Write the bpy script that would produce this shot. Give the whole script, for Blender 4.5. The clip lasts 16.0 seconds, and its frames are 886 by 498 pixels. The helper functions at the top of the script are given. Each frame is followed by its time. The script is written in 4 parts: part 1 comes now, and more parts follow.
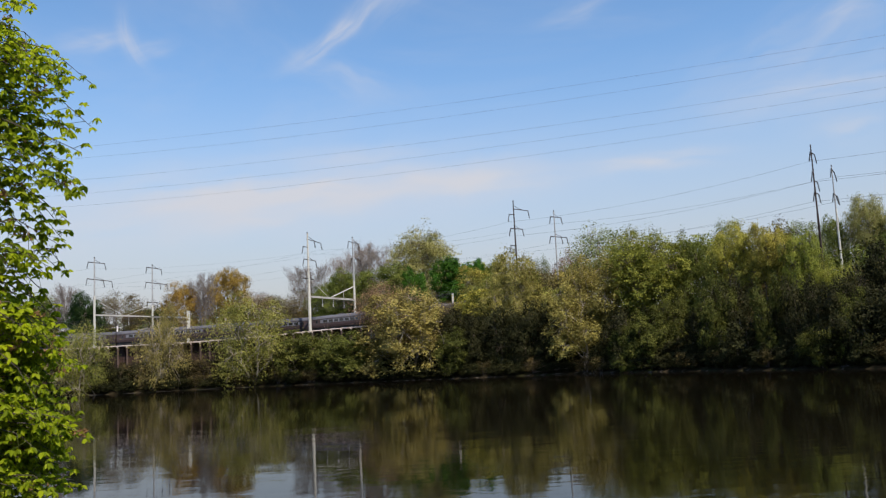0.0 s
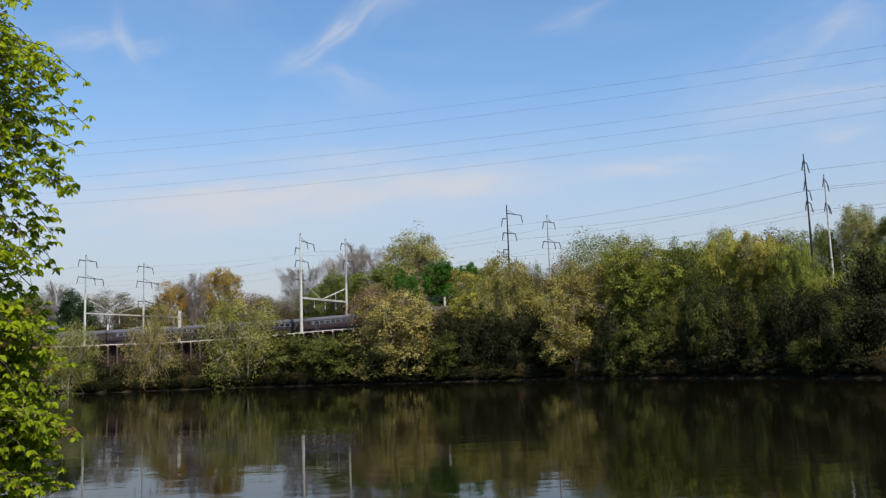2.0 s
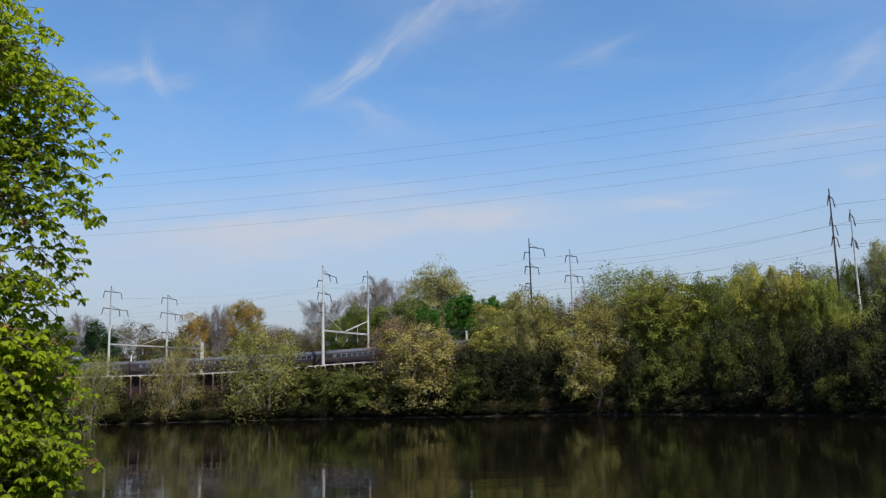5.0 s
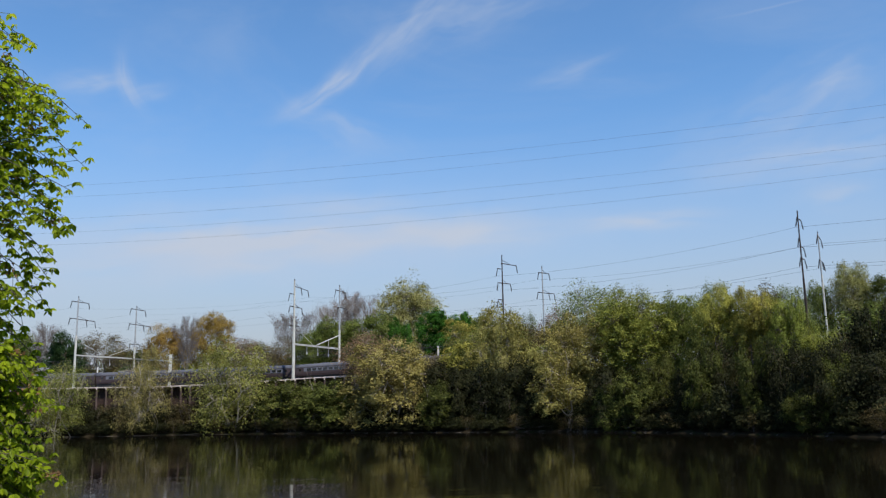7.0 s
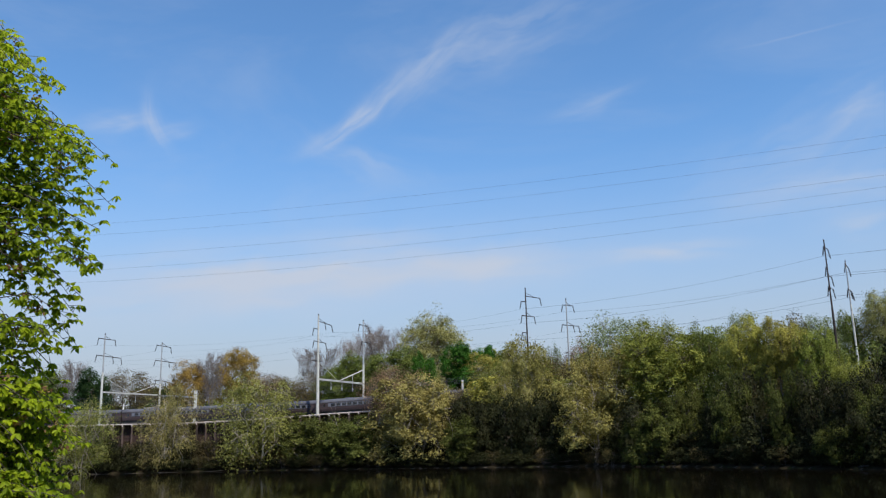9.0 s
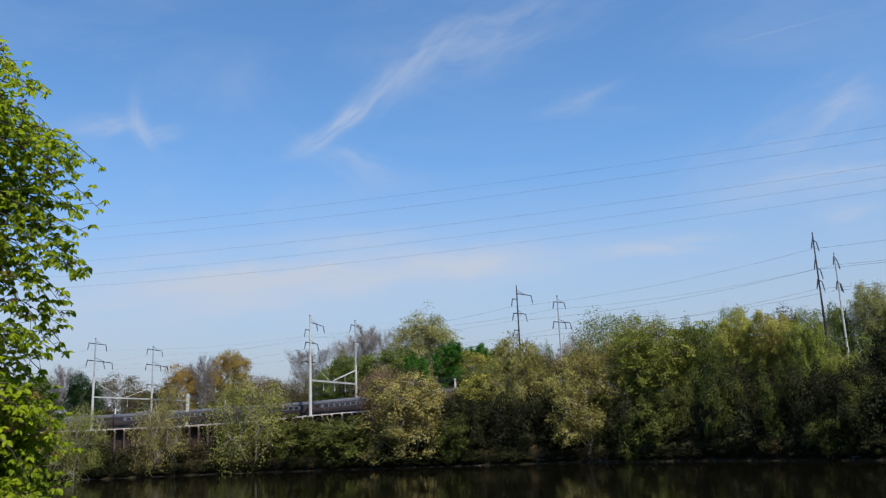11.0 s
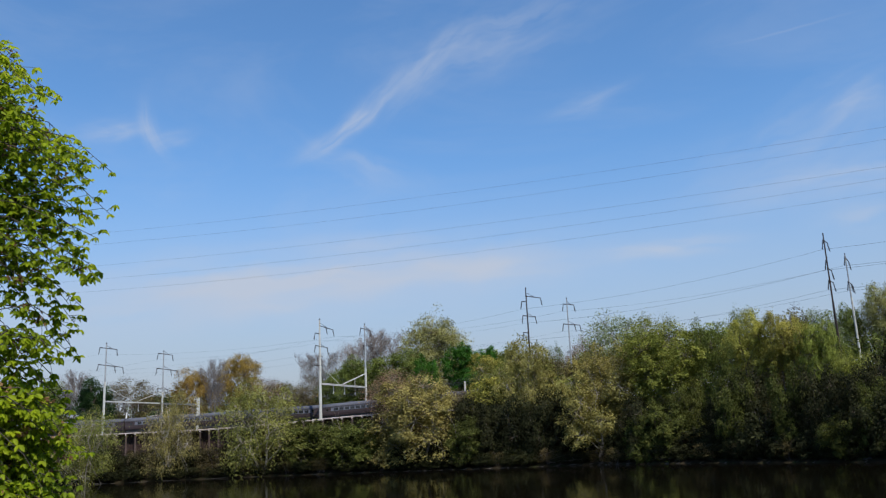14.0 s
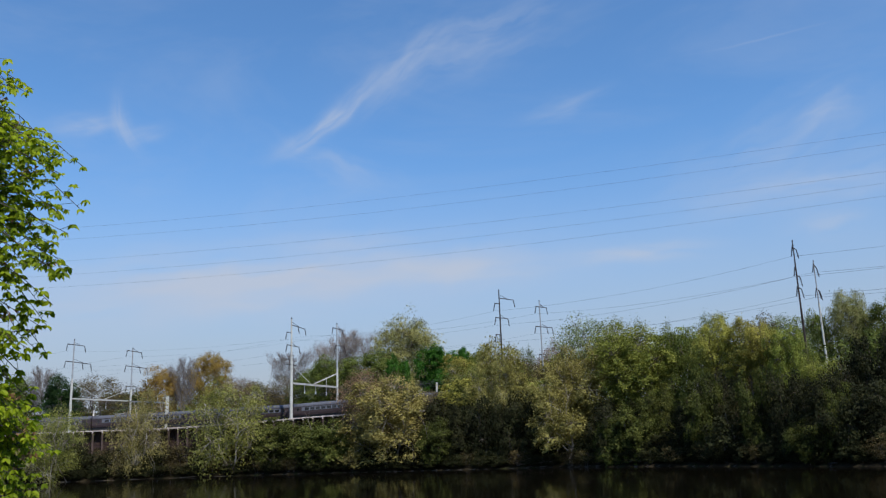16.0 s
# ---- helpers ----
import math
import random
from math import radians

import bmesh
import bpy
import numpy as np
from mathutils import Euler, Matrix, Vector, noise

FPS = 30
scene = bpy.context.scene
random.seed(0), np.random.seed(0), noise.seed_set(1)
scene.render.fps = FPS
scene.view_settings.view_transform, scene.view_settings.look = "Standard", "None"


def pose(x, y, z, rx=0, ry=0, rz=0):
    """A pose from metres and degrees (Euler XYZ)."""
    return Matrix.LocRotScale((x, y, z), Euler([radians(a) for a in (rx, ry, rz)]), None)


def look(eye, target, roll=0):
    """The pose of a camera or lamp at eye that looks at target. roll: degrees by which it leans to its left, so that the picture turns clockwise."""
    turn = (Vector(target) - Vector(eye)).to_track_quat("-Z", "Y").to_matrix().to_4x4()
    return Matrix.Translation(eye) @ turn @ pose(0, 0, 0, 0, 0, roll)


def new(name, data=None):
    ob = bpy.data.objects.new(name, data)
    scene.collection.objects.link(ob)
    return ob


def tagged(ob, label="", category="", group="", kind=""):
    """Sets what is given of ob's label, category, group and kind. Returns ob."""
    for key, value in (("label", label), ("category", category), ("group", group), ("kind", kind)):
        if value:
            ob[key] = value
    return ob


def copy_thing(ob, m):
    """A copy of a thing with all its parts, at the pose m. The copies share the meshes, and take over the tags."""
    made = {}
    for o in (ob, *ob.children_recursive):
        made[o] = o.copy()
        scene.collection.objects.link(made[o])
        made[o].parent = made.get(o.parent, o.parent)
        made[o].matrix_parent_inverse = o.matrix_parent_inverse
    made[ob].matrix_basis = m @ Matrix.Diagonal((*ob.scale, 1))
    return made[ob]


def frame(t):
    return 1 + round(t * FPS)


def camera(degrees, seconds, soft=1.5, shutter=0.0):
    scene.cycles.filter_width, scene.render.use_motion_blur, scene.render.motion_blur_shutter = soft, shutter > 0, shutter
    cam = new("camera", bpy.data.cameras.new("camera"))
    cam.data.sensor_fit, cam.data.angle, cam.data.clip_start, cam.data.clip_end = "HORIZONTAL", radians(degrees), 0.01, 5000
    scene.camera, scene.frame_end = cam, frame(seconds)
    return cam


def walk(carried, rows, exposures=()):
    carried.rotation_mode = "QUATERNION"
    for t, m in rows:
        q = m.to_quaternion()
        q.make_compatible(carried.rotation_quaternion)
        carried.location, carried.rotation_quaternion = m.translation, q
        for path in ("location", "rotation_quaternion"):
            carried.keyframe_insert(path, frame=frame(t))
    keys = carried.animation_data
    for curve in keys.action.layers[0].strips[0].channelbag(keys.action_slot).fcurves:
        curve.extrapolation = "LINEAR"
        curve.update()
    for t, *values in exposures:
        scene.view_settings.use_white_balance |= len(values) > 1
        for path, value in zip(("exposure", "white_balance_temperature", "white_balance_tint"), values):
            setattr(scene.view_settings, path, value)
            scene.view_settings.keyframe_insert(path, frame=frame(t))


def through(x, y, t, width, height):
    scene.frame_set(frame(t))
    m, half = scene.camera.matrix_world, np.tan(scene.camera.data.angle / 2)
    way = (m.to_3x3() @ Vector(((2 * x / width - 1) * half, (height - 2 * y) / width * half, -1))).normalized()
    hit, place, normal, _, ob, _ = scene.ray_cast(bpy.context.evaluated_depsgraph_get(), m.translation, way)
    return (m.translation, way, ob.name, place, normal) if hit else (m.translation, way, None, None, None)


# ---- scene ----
# camera: hand-held on the river bank, turning on the spot
EYE = Vector((0.0, 0.0, 5.1))
cam = camera(55.0, 16.0, soft=1.25)
ROWS = [  # seconds, yaw, pitch, roll
    (0.0, 0.00, 7.09, 2.88), (0.5, 0.79, 7.13, 2.68), (1.0, 1.74, 7.18, 3.49), (1.5, 1.25, 7.46, 2.63),
    (2.0, -0.59, 7.29, 2.07), (2.5, 0.30, 8.21, 1.95), (3.0, 2.03, 9.54, 2.37), (3.5, 2.17, 9.31, 1.98),
    (3.7, 1.47, 9.35, 1.91), (5.8, 0.23, 10.05, 1.20), (6.0, -0.57, 10.23, 1.34), (6.5, -1.38, 10.12, 1.11),
    (7.0, -1.11, 10.56, 0.94), (7.5, -1.78, 10.84, 1.13), (8.0, -2.81, 11.68, 1.15), (8.5, -1.52, 12.39, 1.45),
    (9.0, 0.54, 12.84, 1.29), (9.2, 0.64, 12.54, 1.68), (11.5, -0.26, 12.77, 2.80), (12.0, -1.71, 12.65, 2.69),
    (12.5, -0.64, 12.86, 1.39), (13.0, 0.35, 12.60, 1.52), (13.5, 0.81, 13.09, 2.02), (14.0, 0.79, 12.97, 2.53),
    (14.5, 1.34, 13.08, 2.50), (15.0, 1.22, 13.02, 2.72), (15.5, 0.57, 13.03, 2.71), (16.0, -1.13, 12.96, 2.01),
]
EXPOSURES = [(0.0, 0.46, 6800, 13.5), (3.5, 0.39, 6390, 10.5), (6.0, 0.28, 6130, 10.5), (9.0, 0.32, 6060, 10.5), (12.5, 0.28, 6060, 10.5), (16.0, 0.18, 5860, 10.5)]
walk(cam, [(t, pose(EYE.x, EYE.y, EYE.z, 90 + pitch, roll, yaw)) for t, yaw, pitch, roll in ROWS], EXPOSURES)

# ---------------------------------------------------------------- node helpers
def nodes_of(owner):
    owner.use_nodes = True
    tree = owner.node_tree
    tree.nodes.clear()
    return tree


class Graph:
    """Short writing for node graphs."""

    def __init__(self, tree):
        self.tree = tree

    def add(self, kind, **props):
        n = self.tree.nodes.new(kind)
        for k, v in props.items():
            setattr(n, k, v)
        return n

    def put(self, sock, value):
        if isinstance(value, bpy.types.NodeSocket):
            self.tree.links.new(value, sock)
        else:
            sock.default_value = value

    def math(self, op, a, b=0.0, c=0.0, clamp=False):
        n = self.add("ShaderNodeMath", operation=op, use_clamp=clamp)
        for s, v in zip(n.inputs, (a, b, c)):
            self.put(s, v)
        return n.outputs[0]

    def noise(self, vector, scale, detail=4.0, rough=0.5, distort=0.0):
        n = self.add("ShaderNodeTexNoise")
        self.put(n.inputs["Vector"], vector)
        n.inputs["Scale"].default_value, n.inputs["Detail"].default_value = scale, detail
        n.inputs["Roughness"].default_value, n.inputs["Distortion"].default_value = rough, distort
        return n.outputs[0]

    def mix(self, fac, a, b):
        n = self.add("ShaderNodeMix", data_type="RGBA")
        self.put(n.inputs[0], fac), self.put(n.inputs[6], a), self.put(n.inputs[7], b)
        return n.outputs[2]

    def ramp(self, fac, lo, hi, a=0.0, b=1.0):
        n = self.add("ShaderNodeMapRange", interpolation_type="SMOOTHSTEP")
        for s, v in zip(n.inputs, (fac, lo, hi, a, b)):
            self.put(s, v)
        return n.outputs[0]

    def vec(self, x, y, z):
        n = self.add("ShaderNodeCombineXYZ")
        for s, v in zip(n.inputs, (x, y, z)):
            self.put(s, v)
        return n.outputs[0]

    def coords(self, which="Object", scale=(1, 1, 1)):
        tc = self.add("ShaderNodeTexCoord")
        m = self.add("ShaderNodeMapping")
        self.put(m.inputs[0], tc.outputs[which])
        m.inputs["Scale"].default_value = scale
        return m.outputs[0]


# ---------------------------------------------------------------- sky and sun
SUN_AZ, SUN_EL = radians(150), radians(55)  # azimuth clockwise from +y

def build_world():
    world = bpy.data.worlds.new("sky")
    scene.world = world
    g = Graph(nodes_of(world))
    sky = g.add("ShaderNodeTexSky", sky_type="NISHITA", sun_disc=False)
    sky.sun_elevation, sky.sun_rotation = SUN_EL, SUN_AZ
    sky.air_density, sky.dust_density, sky.ozone_density = 1.1, 0.3, 4.0
    tc = g.add("ShaderNodeTexCoord")
    sep = g.add("ShaderNodeSeparateXYZ")
    g.put(sep.inputs[0], tc.outputs["Generated"])
    x, y, z = sep.outputs
    az = g.math("MULTIPLY", g.math("ARCTAN2", x, y), 57.2958)
    el = g.math("MULTIPLY", g.math("ARCSINE", z), 57.2958)
    plane = g.vec(az, el, 0.0)
    warp = g.math("SUBTRACT", g.noise(plane, 0.22, 3.0), 0.5)
    warp2 = g.math("SUBTRACT", g.noise(g.vec(el, az, 3.0), 0.3, 3.0), 0.5)
    total = None

    def cirrus(a0, e0, angle, length, width, bend, amount, grain=1.0, wave=2.0):
        """One wisp: centre in degrees of azimuth and elevation, its slant, half-length, half-width, bend and strength."""
        nonlocal total
        ca, sa = math.cos(radians(angle)), math.sin(radians(angle))
        u = g.math("ADD", g.math("SUBTRACT", az, a0), g.math("MULTIPLY", warp, wave))
        v = g.math("ADD", g.math("SUBTRACT", el, e0), g.math("MULTIPLY", warp2, wave))
        a = g.math("ADD", g.math("MULTIPLY", u, ca), g.math("MULTIPLY", v, sa))
        b = g.math("SUBTRACT", g.math("MULTIPLY", v, ca), g.math("MULTIPLY", u, sa))
        b = g.math("SUBTRACT", b, g.math("MULTIPLY", g.math("MULTIPLY", a, a), bend))
        q = g.math("ADD", g.math("POWER", g.math("ABSOLUTE", g.math("DIVIDE", a, length)), 2.0),
                   g.math("POWER", g.math("ABSOLUTE", g.math("DIVIDE", b, width)), 2.0))
        m = g.math("POWER", 2.718, g.math("MULTIPLY", q, -1.0))
        streak = g.noise(g.vec(g.math("MULTIPLY", a, 0.25 * grain), g.math("MULTIPLY", b, 1.2 * grain), a0), 1.0, 2.0, 0.45, 0.3)
        m = g.math("MULTIPLY", m, g.math("MULTIPLY", g.ramp(streak, 0.1, 0.8), amount * 1.35))
        total = m if total is None else g.math("ADD", total, m)

    cirrus(-6.3, 21.5, 36, 3.3, 0.58, 0.02, 0.6, 1.2, 1.0)     # bright streak
    cirrus(-1.5, 24.6, 38, 4.0, 1.1, 0.0, 0.25, 1.2, 1.4)
    cirrus(4.5, 26.6, 14, 6.5, 1.9, 0.0, 0.26)
    cirrus(-5.5, 18.6, -22, 4.0, 0.91, 0.0, 0.22)
    cirrus(-20.0, 20.5, -68, 1.4, 0.5, 0.1, 0.42, 1.3, 0.8)     # small fork
    cirrus(-22.3, 20.4, 12, 1.7, 0.59, 0.0, 0.48, 1.2, 0.8)
    cirrus(-18.6, 20.1, 22, 1.2, 0.52, 0.0, 0.3, 1.2, 0.8)
    cirrus(-9.0, 11.6, 4, 13.0, 1.76, -0.002, 0.85, 0.5, 1.2)    # long bank
    cirrus(-14.0, 9.8, 6, 13.0, 1.69, 0.0, 0.45, 0.5, 1.2)
    cirrus(3.0, 11.4, 0, 6.5, 1.04, 0.0, 0.45, 0.6, 1.0)
    cirrus(14.8, 11.9, -1, 3.8, 0.59, 0.0, 0.6, 0.9, 0.6)
    cirrus(10.6, 22.0, 13, 2.6, 0.59, 0.0, 0.22, 1.2, 0.8)
    cirrus(27.3, 19.2, 10, 1.6, 0.78, 0.0, 0.35)
    cirrus(24.0, 18.0, 18, 6.0, 2.08, 0.0, 0.18)
    cirrus(25.5, 14.9, 4, 6.0, 1.17, 0.0, 0.4, 0.7)
    cirrus(24.0, 24.3, 2, 3.2, 0.07, 0.0, 0.12, 1.0, 0.3)       # old vapour trail
    cirrus(26.6, 12.6, 0, 2.0, 0.78, 0.0, 0.3)
    # thin veil over the whole sky, denser towards the ground
    veil = g.noise(g.vec(g.math("MULTIPLY", az, 0.05), g.math("MULTIPLY", el, 0.13), 0.0), 1.0, 5.0, 0.6, 0.8)
    veil = g.math("MULTIPLY", g.ramp(veil, 0.42, 0.8), 0.14)
    low = g.ramp(el, 0.0, 21.0, 0.97, 0.0)
    total = g.math("MINIMUM", g.math("ADD", total, veil), 0.9)
    tint = g.add("ShaderNodeMix", data_type="RGBA", blend_type="MULTIPLY")
    tint.inputs[0].default_value = 1.0
    g.put(tint.inputs[6], sky.outputs[0])
    tint.inputs[7].default_value = (0.88, 1.095, 1.195, 1)
    haze = g.mix(low, tint.outputs[2], (*[c * CLOUD for c in (0.735, 0.74, 0.77)], 1))
    colour = g.mix(total, haze, (*[c * CLOUD for c in (0.885, 0.935, 1.03)], 1))
    bg = g.add("ShaderNodeBackground")
    g.put(bg.inputs[0], colour)
    bg.inputs[1].default_value = SKY
    out = g.add("ShaderNodeOutputWorld")
    g.put(out.inputs[0], bg.outputs[0])


SKY, CLOUD = 0.11, 4.7
build_world()
sun = new("sun", bpy.data.lights.new("sun", "SUN"))
sun.data.energy, sun.data.angle, sun.data.color = 5.0, radians(0.53), (1.0, 0.9, 0.74)
toward = Vector((math.sin(SUN_AZ) * math.cos(SUN_EL), math.cos(SUN_AZ) * math.cos(SUN_EL), math.sin(SUN_EL)))
sun.matrix_world = look(toward * 300, (0, 0, 0))

# ---------------------------------------------------------------- materials
def surface(name, lo, hi, scale=1.0, rough=0.7, metal=0.0, bump=0.0, stretch=(1, 1, 1), where="Object", stain=None, sheen=0.4):
    """A plain rough surface: two colours mixed by noise at two scales, with fine relief; stain: a third colour in blotches."""
    m = bpy.data.materials.new(name)
    g = Graph(nodes_of(m))
    p = g.coords(where, stretch)
    fine, broad = g.noise(p, scale * 6, 5, 0.65), g.noise(p, scale * 0.7, 3)
    mixv = g.math("ADD", g.math("MULTIPLY", fine, 0.6), g.math("MULTIPLY", broad, 0.6))
    col = g.mix(g.ramp(mixv, 0.42, 0.78), (*lo, 1), (*hi, 1))
    if stain:
        col = g.mix(g.ramp(g.noise(p, scale * 1.7, 6, 0.7, 1.0), 0.52, 0.66), col, (*stain, 1))
    b = g.add("ShaderNodeBsdfPrincipled")
    g.put(b.inputs["Base Color"], col)
    g.put(b.inputs["Roughness"], g.ramp(fine, 0.2, 0.8, rough - 0.12, min(1.0, rough + 0.1)))
    b.inputs["Metallic"].default_value, b.inputs["Specular IOR Level"].default_value = metal, sheen
    if bump:
        n = g.add("ShaderNodeBump")
        n.inputs["Distance"].default_value = bump
        g.put(n.inputs["Height"], fine)
        g.put(b.inputs["Normal"], n.outputs[0])
    g.put(g.add("ShaderNodeOutputMaterial").inputs[0], b.outputs[0])
    return m


def foliage(name, a, b, c, through=0.32, gloss=0.7):
    """Leaves of three colours, each leaf its own, each tree a little its own; light passes through them."""
    m = bpy.data.materials.new(name)
    g = Graph(nodes_of(m))
    geo, info = g.add("ShaderNodeNewGeometry"), g.add("ShaderNodeObjectInfo")
    isl, rnd = geo.outputs["Random Per Island"], info.outputs["Random"]
    patch = g.noise(g.coords("Object"), 0.35, 3)
    k = g.math("ADD", g.math("MULTIPLY", isl, 0.42), g.math("MULTIPLY", g.ramp(patch, 0.35, 0.65), 0.5))
    col = g.mix(g.ramp(k, 0.05, 0.6), (*a, 1), (*b, 1))
    col = g.mix(g.ramp(k, 0.55, 1.0), col, (*c, 1))
    hsv = g.add("ShaderNodeHueSaturation")
    g.put(hsv.inputs["Color"], col)
    g.put(hsv.inputs["Hue"], g.ramp(rnd, 0, 1, 0.492, 0.508))
    g.put(hsv.inputs["Value"], g.ramp(g.math("FRACT", g.math("MULTIPLY", rnd, 7.3)), 0, 1, 0.85, 1.2))
    d = g.add("ShaderNodeBsdfPrincipled")
    g.put(d.inputs["Base Color"], hsv.outputs[0])
    d.inputs["Roughness"].default_value = gloss
    d.inputs["Specular IOR Level"].default_value = 0.12
    t = g.add("ShaderNodeBsdfTranslucent")
    g.put(t.inputs[0], hsv.outputs[0])
    mx = g.add("ShaderNodeMixShader")
    mx.inputs[0].default_value = through
    g.put(mx.inputs[1], d.outputs[0]), g.put(mx.inputs[2], t.outputs[0])
    g.put(g.add("ShaderNodeOutputMaterial").inputs[0], mx.outputs[0])
    return m


def water_material():
    m = bpy.data.materials.new("river_water")
    g = Graph(nodes_of(m))
    b = g.add("ShaderNodeBsdfPrincipled")
    b.inputs["Base Color"].default_value = (0.003, 0.0026, 0.0016, 1)
    b.inputs["Roughness"].default_value, b.inputs["IOR"].default_value = 0.02, 1.33
    b.inputs["Specular IOR Level"].default_value = 0.38
    ripple = g.noise(g.coords("Object", (0.5, 1.6, 1)), 1.0, 3, 0.55, 0.4)
    swell = g.noise(g.coords("Object", (0.1, 0.3, 1)), 1.0, 2)
    calm = g.ramp(g.noise(g.coords("Object", (0.012, 0.03, 1)), 1.0, 3), 0.35, 0.65, 0.35, 1.0)
    hgt = g.math("ADD", g.math("MULTIPLY", g.math("MULTIPLY", ripple, calm), 0.022), g.math("MULTIPLY", swell, 0.05))
    n = g.add("ShaderNodeBump")
    n.inputs["Distance"].default_value = WAVES
    g.put(n.inputs["Height"], hgt)
    g.put(b.inputs["Normal"], n.outputs[0])
    # a share of plain dark diffuse, mixed in to dim the river's reflections
    reflection_dim = g.add("ShaderNodeBsdfDiffuse")
    reflection_dim.inputs[0].default_value = (0.004, 0.0035, 0.0022, 1)
    mx = g.add("ShaderNodeMixShader")
    mx.inputs[0].default_value = 0.18
    g.put(mx.inputs[1], b.outputs[0]), g.put(mx.inputs[2], reflection_dim.outputs[0])
    g.put(g.add("ShaderNodeOutputMaterial").inputs[0], mx.outputs[0])
    return m


WAVES = 0.3
WATER = water_material()
# dark earth, lowered further so its colour carries the shade under overhanging crowns
SOIL = surface("shaded_bank_soil", (0.014, 0.011, 0.006), (0.036, 0.028, 0.017), 0.4, 0.95, bump=0.05, stain=(0.025, 0.034, 0.01), sheen=0.05)
MUD = surface("wet_mud", (0.06, 0.05, 0.04), (0.13, 0.108, 0.088), 0.8, 0.85, bump=0.04, sheen=0.08)
BARK = surface("bark", (0.07, 0.055, 0.04), (0.17, 0.14, 0.11), 1.2, 0.9, bump=0.03, stretch=(3, 3, 0.6))
PALE_BARK = surface("pale_bark", (0.18, 0.15, 0.12), (0.42, 0.38, 0.32), 0.8, 0.85, bump=0.02, stretch=(2, 2, 0.5), stain=(0.11, 0.09, 0.07))
STEM_BARK = surface("weathered_stem", (0.12, 0.10, 0.08), (0.28, 0.25, 0.21), 0.8, 0.9, bump=0.02, stretch=(2, 2, 0.5))
TWIG = surface("young_twigs", (0.03, 0.025, 0.018), (0.075, 0.06, 0.045), 4.0, 0.85)
GREY_BARK = surface("grey_twigs", (0.07, 0.055, 0.05), (0.15, 0.125, 0.115), 1.2, 0.9)
ASH_BARK = surface("ash_grey_twigs", (0.11, 0.09, 0.082), (0.22, 0.19, 0.175), 1.2, 0.9)
LEAF = {
    "olive": foliage("olive_leaves", (0.124, 0.11, 0.03), (0.282, 0.25, 0.07), (0.46, 0.405, 0.14)),
    "crown": foliage("pale_olive_leaves", (0.17, 0.17, 0.055), (0.31, 0.302, 0.1), (0.45, 0.435, 0.19)),
    "sage": foliage("sage_leaves", (0.11, 0.117, 0.026), (0.225, 0.228, 0.052), (0.37, 0.36, 0.105)),
    "buff": foliage("buff_buds", (0.155, 0.14, 0.045), (0.3, 0.27, 0.086), (0.45, 0.41, 0.15)),
    "green": foliage("green_leaves", (0.09, 0.108, 0.02), (0.215, 0.24, 0.04), (0.37, 0.39, 0.085)),
    "tall": foliage("yellow_green_leaves", (0.125, 0.12, 0.024), (0.285, 0.268, 0.05), (0.45, 0.42, 0.1)),
    # near-black green: the shade low on the bank is put into this colour
    "bush": foliage("shaded_bush_leaves", (0.014, 0.0155, 0.006), (0.03, 0.033, 0.012), (0.062, 0.063, 0.022)),
    "leafy": foliage("mid_green_bush", (0.036, 0.044, 0.009), (0.082, 0.096, 0.02), (0.168, 0.176, 0.042)),
    "pink": foliage("pink_buds", (0.11, 0.066, 0.042), (0.2, 0.125, 0.078), (0.31, 0.2, 0.11)),
    "brown": foliage("budding_twigs", (0.055, 0.043, 0.019), (0.12, 0.096, 0.041), (0.21, 0.17, 0.068)),
    "orange": foliage("orange_buds", (0.14, 0.092, 0.022), (0.27, 0.18, 0.042), (0.39, 0.28, 0.075)),
    "vivid": foliage("vivid_leaves", (0.02, 0.07, 0.008), (0.05, 0.15, 0.014), (0.11, 0.24, 0.03)),
    "dark": foliage("dark_green_leaves", (0.014, 0.036, 0.011), (0.032, 0.068, 0.018), (0.065, 0.11, 0.03)),
    "mid": foliage("mid_green_leaves", (0.055, 0.075, 0.016), (0.115, 0.145, 0.03), (0.22, 0.235, 0.06)),
    "pale": foliage("pale_leaves", (0.09, 0.12, 0.05), (0.17, 0.205, 0.085), (0.3, 0.33, 0.18)),
    "near": foliage("young_leaves", (0.17, 0.255, 0.011), (0.42, 0.54, 0.018), (0.68, 0.73, 0.04), 0.6, 0.45),
    "seed": foliage("seed_bunches", (0.16, 0.09, 0.04), (0.25, 0.15, 0.07), (0.3, 0.22, 0.08)),
}
STEEL_PAINT = surface("pale_painted_steel", (0.36, 0.36, 0.33), (0.52, 0.52, 0.49), 0.6, 0.55, bump=0.004, stain=(0.26, 0.23, 0.2))
GREY_STEEL = surface("grey_steel", (0.26, 0.27, 0.28), (0.42, 0.43, 0.44), 0.8, 0.5, 0.4)
DARK_STEEL = surface("weathered_dark_steel", (0.018, 0.013, 0.012), (0.045, 0.031, 0.027), 0.8, 0.8, 0.1)
PORCELAIN = surface("insulator_porcelain", (0.025, 0.016, 0.014), (0.05, 0.035, 0.03), 3.0, 0.4)
CABLE = surface("weathered_cable", (0.05, 0.05, 0.055), (0.09, 0.09, 0.1), 1.0, 0.7, 0.1)
RUST = surface("rusty_steel", (0.022, 0.013, 0.012), (0.055, 0.032, 0.028), 0.5, 0.85, 0.1, bump=0.01, stretch=(1, 1, 0.4), stain=(0.045, 0.028, 0.025))
